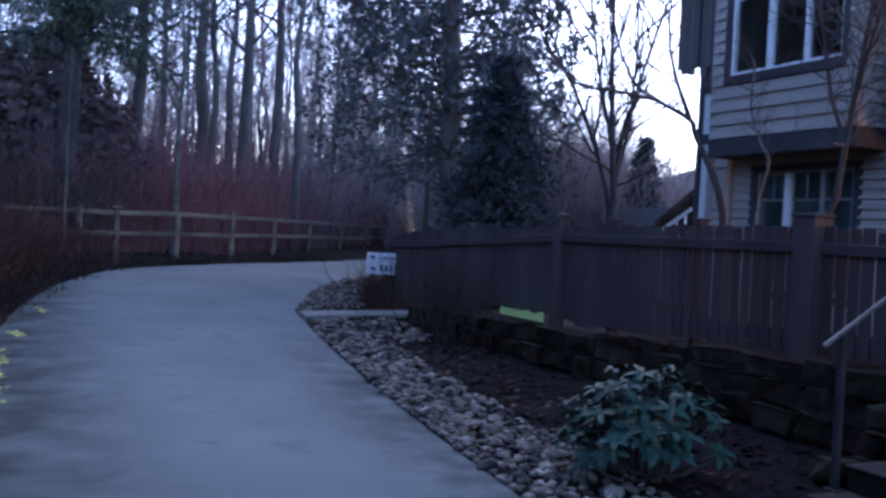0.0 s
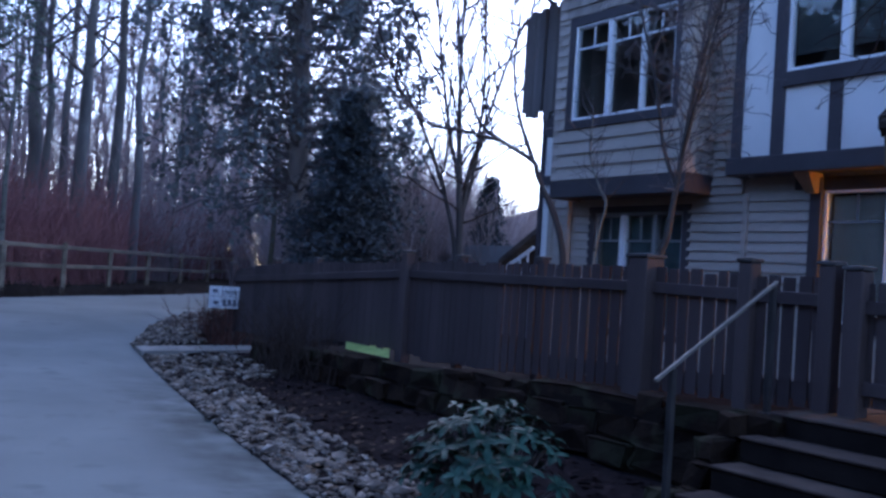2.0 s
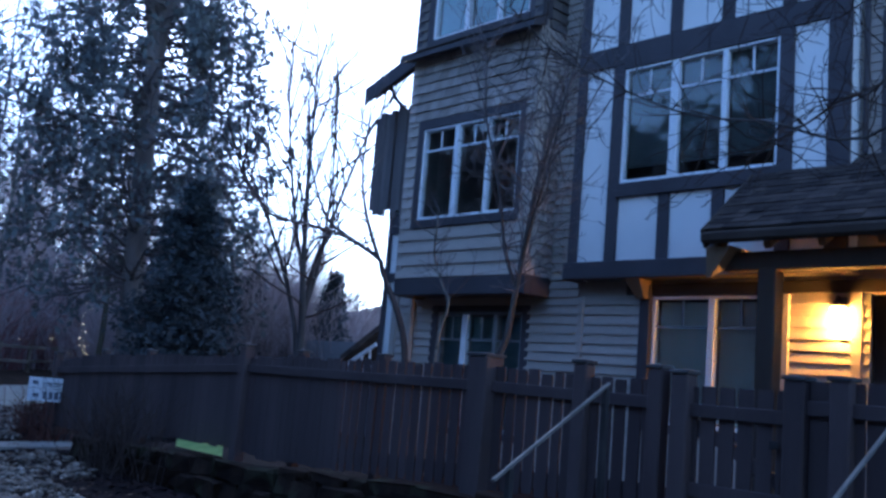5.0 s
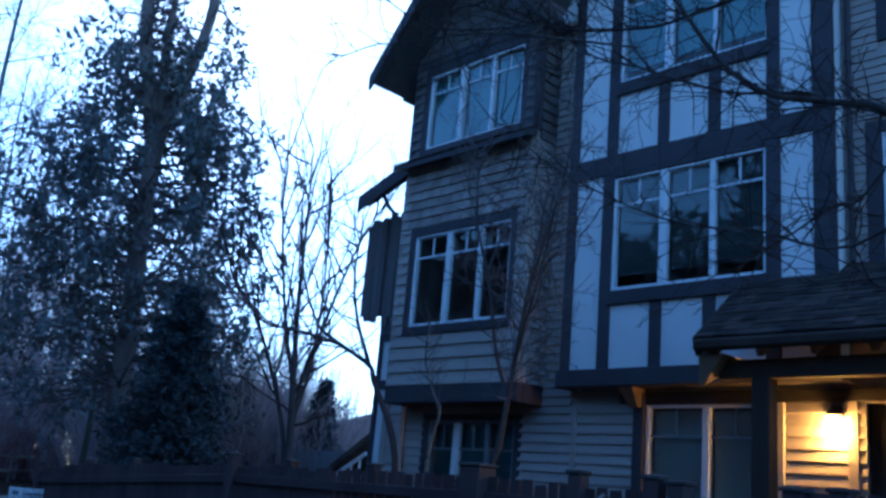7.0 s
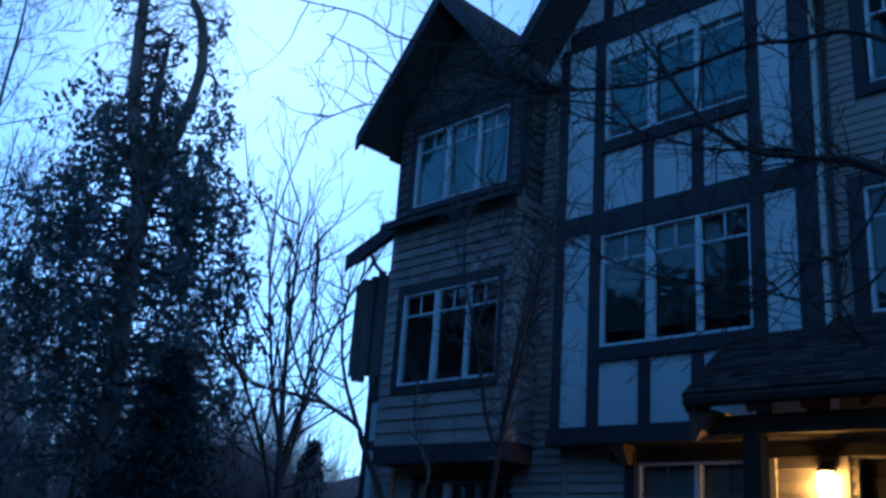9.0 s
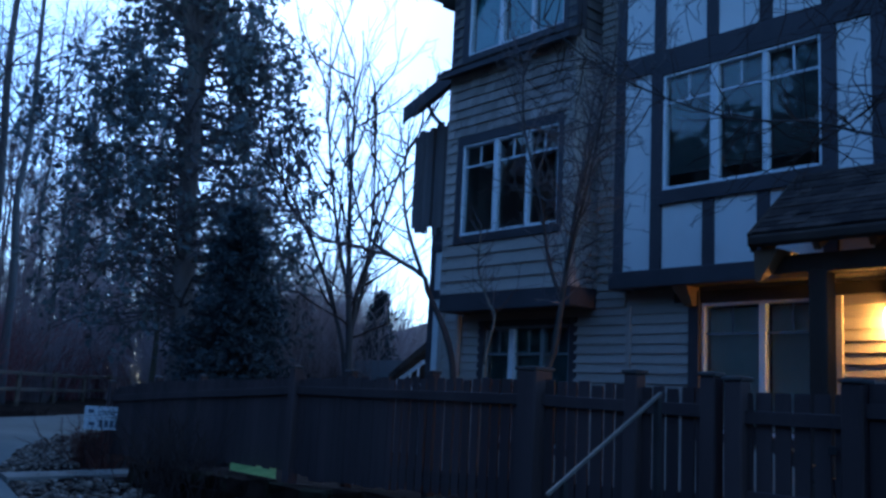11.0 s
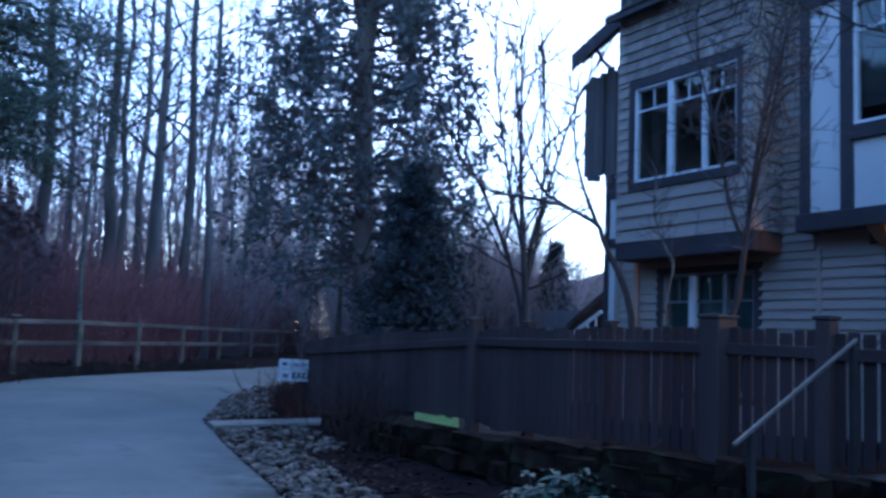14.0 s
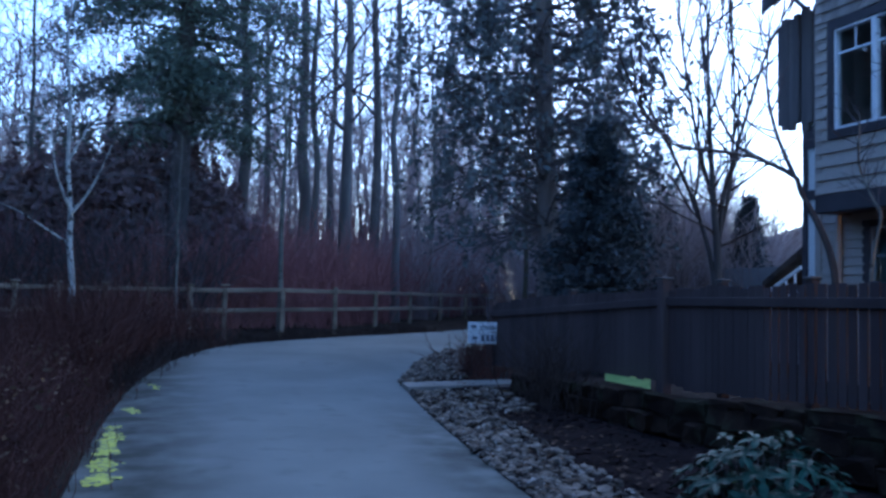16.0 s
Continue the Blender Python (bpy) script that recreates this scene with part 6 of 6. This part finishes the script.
top = np.interp(az, [82.3, 83.3, 84.7, 87, 91, 93, 95, 98, 106], [2.2, 3.8, 5.0, 6.2, 6.3, 5.9, 5.5, 5.3, 4.9]) + 0.45 * np.sin(az * 5.1) + 0.3 * np.sin(az * 11.7 + d)
hh = 0.4 + (top - 0.4) * r.uniform(0, 1, n) ** 0.7 * r.uniform(0.82, 1.06, n)
c = np.stack([-d * np.sin(np.radians(az)), d * np.cos(np.radians(az)), hh + 0.2], -1)
solo("dark_scrub", Geo().add(*leaves(c, r, 0.2, 0.5, 0.5, 0.8)), SCRUB, (-31, -1.0, 0.3), "rounded mound of dark brown evergreen scrub", "shrub", kind="stuff")
sp = [tuple(at(r.uniform(49.8, 61), 0, r.uniform(26, 36)) * [1, 1, 0] + [0, 0, 0.3]) for _ in range(170)]
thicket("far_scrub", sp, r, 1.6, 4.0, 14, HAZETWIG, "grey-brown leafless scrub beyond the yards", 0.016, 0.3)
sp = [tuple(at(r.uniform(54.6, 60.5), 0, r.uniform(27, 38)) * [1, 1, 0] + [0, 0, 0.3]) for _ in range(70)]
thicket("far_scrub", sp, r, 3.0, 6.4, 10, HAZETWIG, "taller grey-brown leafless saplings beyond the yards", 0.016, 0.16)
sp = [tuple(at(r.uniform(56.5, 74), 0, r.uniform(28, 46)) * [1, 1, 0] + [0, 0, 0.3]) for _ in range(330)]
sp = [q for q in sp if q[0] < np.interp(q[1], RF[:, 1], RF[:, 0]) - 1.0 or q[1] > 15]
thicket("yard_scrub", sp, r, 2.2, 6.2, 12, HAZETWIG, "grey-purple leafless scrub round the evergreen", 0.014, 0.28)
sp = [(-15.75 + r.normal(0, 0.16), 6.15 + r.normal(0, 0.1), 0.12) for _ in range(8)]
thicket("sign_shrub", sp, r, 0.4, 0.85, 16, REDTWIG, "small red-brown shrub under the sign", 0.006, 0.4)
for k, (x, y, n_) in enumerate(((-12.2, 5.55, 5), (-11.6, 5.52, 4), (-10.7, 5.5, 1))):
    sp = [(x + r.normal(0, 0.2), y + r.normal(0, 0.1), 0.1) for _ in range(n_)]
    thicket("bare_shrub", sp, r, 0.4, 1.15, 15, DARKTWIG, "dense dark leafless shrub in front of the fence", 0.006, 0.32)

# background woods: thin trunks and twigs, past counting
r = np.random.default_rng(61)
g = Geo()
for k in range(410):
    az = r.uniform(60, 112) if k < 360 else r.uniform(49, 60)
    d = r.uniform(42, 78) if k < 360 else r.uniform(60, 95)
    p = at(az, 0, d)
    h = r.uniform(9, 16) if k < 360 else r.uniform(4, 7)
    b = np.array([p[0], p[1], 0.3])
    ln = np.array([b, b + [r.normal(0, .3), r.normal(0, .3), h * .5], b + [r.normal(0, .7), r.normal(0, .7), h]])
    rad = r.uniform(0.05, 0.13)
    g.tube(ln, [rad, rad * 0.7, 0.02], 5)
    m = 26
    f = r.uniform(0.12, 1, (m, 1))
    q = ln[0] + (ln[2] - ln[0]) * f
    aa = r.uniform(0, 2 * np.pi, m)
    e = q + np.c_[np.cos(aa), np.sin(aa), r.uniform(0.4, 1.6, m)] * h * 0.17 * (1.25 - f * 0.8) * r.uniform(0.5, 1.2, (m, 1))
    mid = (q + e) / 2 + r.normal(0, 0.12, (m, 3))
    tubes(g, np.stack([q, mid, e], 1), np.outer(np.ones(m), [0.032, 0.024, 0.014]))
    c, w = np.repeat(mid, 5, 0), np.repeat(e, 5, 0)
    f = r.uniform(0, 1, (len(c), 1))
    q = c + (w - c) * f
    e2 = q + (r.normal(0, 0.5, (len(c), 3)) + [0, 0, 0.7]) * r.uniform(0.4, 1.3, (len(c), 1))
    tubes(g, np.stack([q, (q + e2) / 2 + r.normal(0, 0.05, (len(c), 3)), e2], 1), np.outer(np.ones(len(c)), [0.014, 0.011, 0.007]))
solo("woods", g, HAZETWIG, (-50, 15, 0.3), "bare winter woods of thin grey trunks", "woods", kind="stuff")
sp = [tuple(at(r.uniform(60, 108), 0, r.uniform(44, 62)) * [1, 1, 0] + [0, 0, 0.4]) for _ in range(420)]
thicket("woodland_brush", sp, r, 2.0, 5.5, 10, BROWNTWIG, "grey-brown leafless brush deep in the woods", 0.022, 0.3)
# unseen evergreens added behind the camera: they cut facade light and darken window reflections
g = Geo()
for k in range(110):
    a = r.uniform(112, 262)
    d = r.uniform(15, 34)
    b = np.array([-d * math.sin(radians(a)), d * math.cos(radians(a)), -0.1])
    h = r.uniform(8, 15)
    ln = np.array([b, b + [r.normal(0, .3), r.normal(0, .3), h * .5], b + [r.normal(0, .6), r.normal(0, .6), h]])
    g.tube(ln, [0.2, 0.14, 0.02], 5)
    pp = []
    for j in range(26):
        f = r.uniform(0.15, 1)
        q = ln[0] + (ln[2] - ln[0]) * f
        aa = r.uniform(0, 6.28)
        L = h * 0.25 * (1.25 - f)
        e = q + np.array([math.cos(aa), math.sin(aa), 0.0]) * L
        g.tube([q, e], [0.05, 0.02], 3)
        s = r.uniform(0.2, 1, 26)[:, None]
        pp.append(q + (e - q) * s + r.normal(0, 0.3, (26, 3)))
    g.add(*leaves(np.concatenate(pp), r, 0.3, 0.8, 0.5, 0.7))
sp_ = np.array([(-q * math.sin(radians(w)), q * math.cos(radians(w)), 0.0) for q, w in zip(r.uniform(15, 30, 420), r.uniform(114, 262, 420))])
c = np.repeat(sp_, 8, axis=0) + r.normal(0, 0.4, (3360, 3)) * [1, 1, 0]
h = r.uniform(2, 5, (3360, 1))
e = c + (r.normal(0, 0.25, (3360, 3)) + [0, 0, 1]) * h
tubes(g, np.stack([c, (c + e) / 2 + r.normal(0, 0.1, (3360, 3)), e], 1), np.outer(np.ones(3360), [0.05, 0.045, 0.02]))
q, w = r.uniform(15, 32, 9000), np.radians(r.uniform(112, 264, 9000))
g.add(*leaves(np.stack([-q * np.sin(w), q * np.cos(w), r.uniform(0, 3.6, 9000)], -1), r, 0.4, 0.9, 0.6, 1.0))
q, w = r.uniform(20, 34, 15000), np.radians(r.uniform(114, 172, 15000))
g.add(*leaves(np.stack([-q * np.sin(w), q * np.cos(w), r.uniform(2, 11, 15000)], -1), r, 0.5, 1.1, 0.6, 1.0))
q, w = r.uniform(30, 42, 12000), np.radians(r.uniform(100, 126, 12000))
g.add(*leaves(np.stack([-q * np.sin(w), q * np.cos(w), r.uniform(0.5, 14, 12000)], -1), r, 0.5, 1.1, 0.6, 1.0))
solo("woods", g, NEEDLE, (0, -25, 0), "unseen evergreens added across the path to shade the house and darken reflections", "woods", kind="stuff")

# rhododendron
b = np.array([-4.8, 3.68, 0.05])
rho = thing("rhododendron", b, "rhododendron bush with glossy blue-green leaf whorls", "shrub")
r = np.random.default_rng(71)
g, gl = Geo(), Geo()


def long_leaf(g, c, d, up, ln, w):
    """One narrow leaf, folded a little along its rib and drooping at the tip."""
    s = np.cross(d, up)
    s /= np.linalg.norm(s) + 1e-9
    n = np.cross(s, d)
    rows = [(0.0, 0.10, 0.0), (0.25, 0.75, 0.02), (0.55, 1.0, 0.0), (0.82, 0.6, -0.07), (1.0, 0.05, -0.16)]
    v = []
    for f, ww, dz in rows:
        q = c + d * ln * f + n * dz * ln
        v += [q - s * w * ww * 0.5 + n * w * 0.12 * ww, q, q + s * w * ww * 0.5 + n * w * 0.12 * ww]
    f = []
    for k in range(4):
        a = k * 3
        f += [(a, a + 1, a + 4, a + 3), (a + 1, a + 2, a + 5, a + 4)]
    g.add(v, f)


for k in range(125):
    a = r.uniform(0, 2 * np.pi)
    rr = math.sqrt(r.uniform(0, 1))
    q = b + np.array([math.cos(a) * rr * 0.58, math.sin(a) * rr * 0.5, 0])
    q[2] = 0.14 + 0.55 * math.sqrt(max(0.0, 1 - rr**2.6)) * r.uniform(0.2, 1.05) + 0.06
    if (q - b)[:2] @ [0.616, 0.788] > 0.12 and q[2] < 0.42 and r.uniform() < 0.8:
        continue
    mid = (b + q) / 2 + [0, 0, -0.06]
    g.tube([b + r.normal(0, 0.05, 3) * [1, 1, 0], mid, q], [0.011, 0.008, 0.005], 4)
    out = (q - b - [0, 0, 0.1])
    out = out / np.linalg.norm(out) * 0.6 + np.array([0, 0, 0.6])
    out /= np.linalg.norm(out)
    m = r.integers(6, 9)
    s0 = np.cross(out, (0.3, 0.2, 1.0))
    s0 /= np.linalg.norm(s0)
    s1 = np.cross(out, s0)
    for j in range(m):
        t = 2 * np.pi * j / m + r.uniform(-0.25, 0.25)
        d = s0 * math.cos(t) + s1 * math.sin(t) + out * r.uniform(-0.25, 0.45) - np.array([0, 0, r.uniform(0, 0.12)])
        d /= np.linalg.norm(d)
        long_leaf(gl, q, d, out, r.uniform(0.08, 0.14), r.uniform(0.042, 0.058))
tagged(part("branchwork", g, TWIG, rho), "", kind="stuff")
part("foliage", gl, RHODO, rho, "narrow glossy blue-green leaves")

# ---- far houses ----
nb = thing("neighbour_house", (-17.5, 14.5, 0.3), "neighbouring house with a dark porch roof and white stair rail", "house")
g = Geo()
g.box(-21.5, -17.2, 15.2, 21, 0.1, 2.45)
part("wall", g, FARWALL, nb)
g = Geo()
g.add([(-17.0, 14.2, 2.95), (-18.6, 14.2, 2.05), (-18.6, 14.2, 1.9), (-17.0, 14.2, 2.8), (-17.0, 17, 2.95), (-18.6, 17, 2.05), (-18.6, 17, 1.9), (-17.0, 17, 2.8)],
      [(0, 1, 2, 3), (4, 7, 6, 5), (0, 4, 5, 1), (1, 5, 6, 2), (2, 6, 7, 3), (3, 7, 4, 0)])
part("porch_roof", g, ROOF, nb)
g = Geo()
g.bar((-17.0, 14.0, 2.35), (-18.5, 14.0, 1.62), 0.05, 0.09, c=0.01)
part("stair_rail", g, WHITE, nb, "white sloping stair rail")
g = Geo()
g.bar((-17.0, 14.0, 1.85), (-18.5, 14.0, 1.42), 0.05, 0.07, c=0.01)
part("stair_rail", g, WHITE, nb)
for x, zb, zt in ((-17.2, 1.8, 2.22), (-17.5, 1.72, 2.08), (-17.8, 1.64, 1.94), (-18.1, 1.55, 1.8)):
    g = Geo()
    g.box(x - 0.02, x + 0.02, 13.98, 14.02, zb, zt, 0.005)
    part("baluster", g, WHITE, nb)
fh = thing("far_house", (-33, 26, 0.3), "distant grey house roof behind the yards", "house")
g = Geo()
g.box(-38, -27, 26, 34, 0.1, 3.6)
part("wall", g, FARWALL, fh)
g = Geo()
g.add([(-38.5, 25.5, 3.5), (-26.5, 25.5, 3.5), (-28.5, 30, 5.2), (-36.5, 30, 5.2), (-38.5, 34.5, 3.5), (-26.5, 34.5, 3.5)], [(0, 1, 2, 3), (5, 4, 3, 2), (0, 4, 5, 1)], [(1, 5, 2), (0, 3, 4)])
part("roof", g, ROOF, fh)
b = at(56.2, 0, 60)
lamp = thing("street_lamp", (b[0], b[1], 0.3), "distant lit street lamp among the trees", "street lamp")
g = Geo()
g.tube([(b[0], b[1], 0.3), (b[0], b[1], 4.9)], [0.07, 0.05], 8)
part("pole", g, DARKSTEEL, lamp)
g = Geo()
g.lathe(b[0], b[1], [(0.0, 4.85), (0.12, 4.9), (0.16, 5.05), (0.1, 5.18), (0.0, 5.2)], 10)
part("lamp_head", g, FARLAMP, lamp, "small glowing lamp head", True)
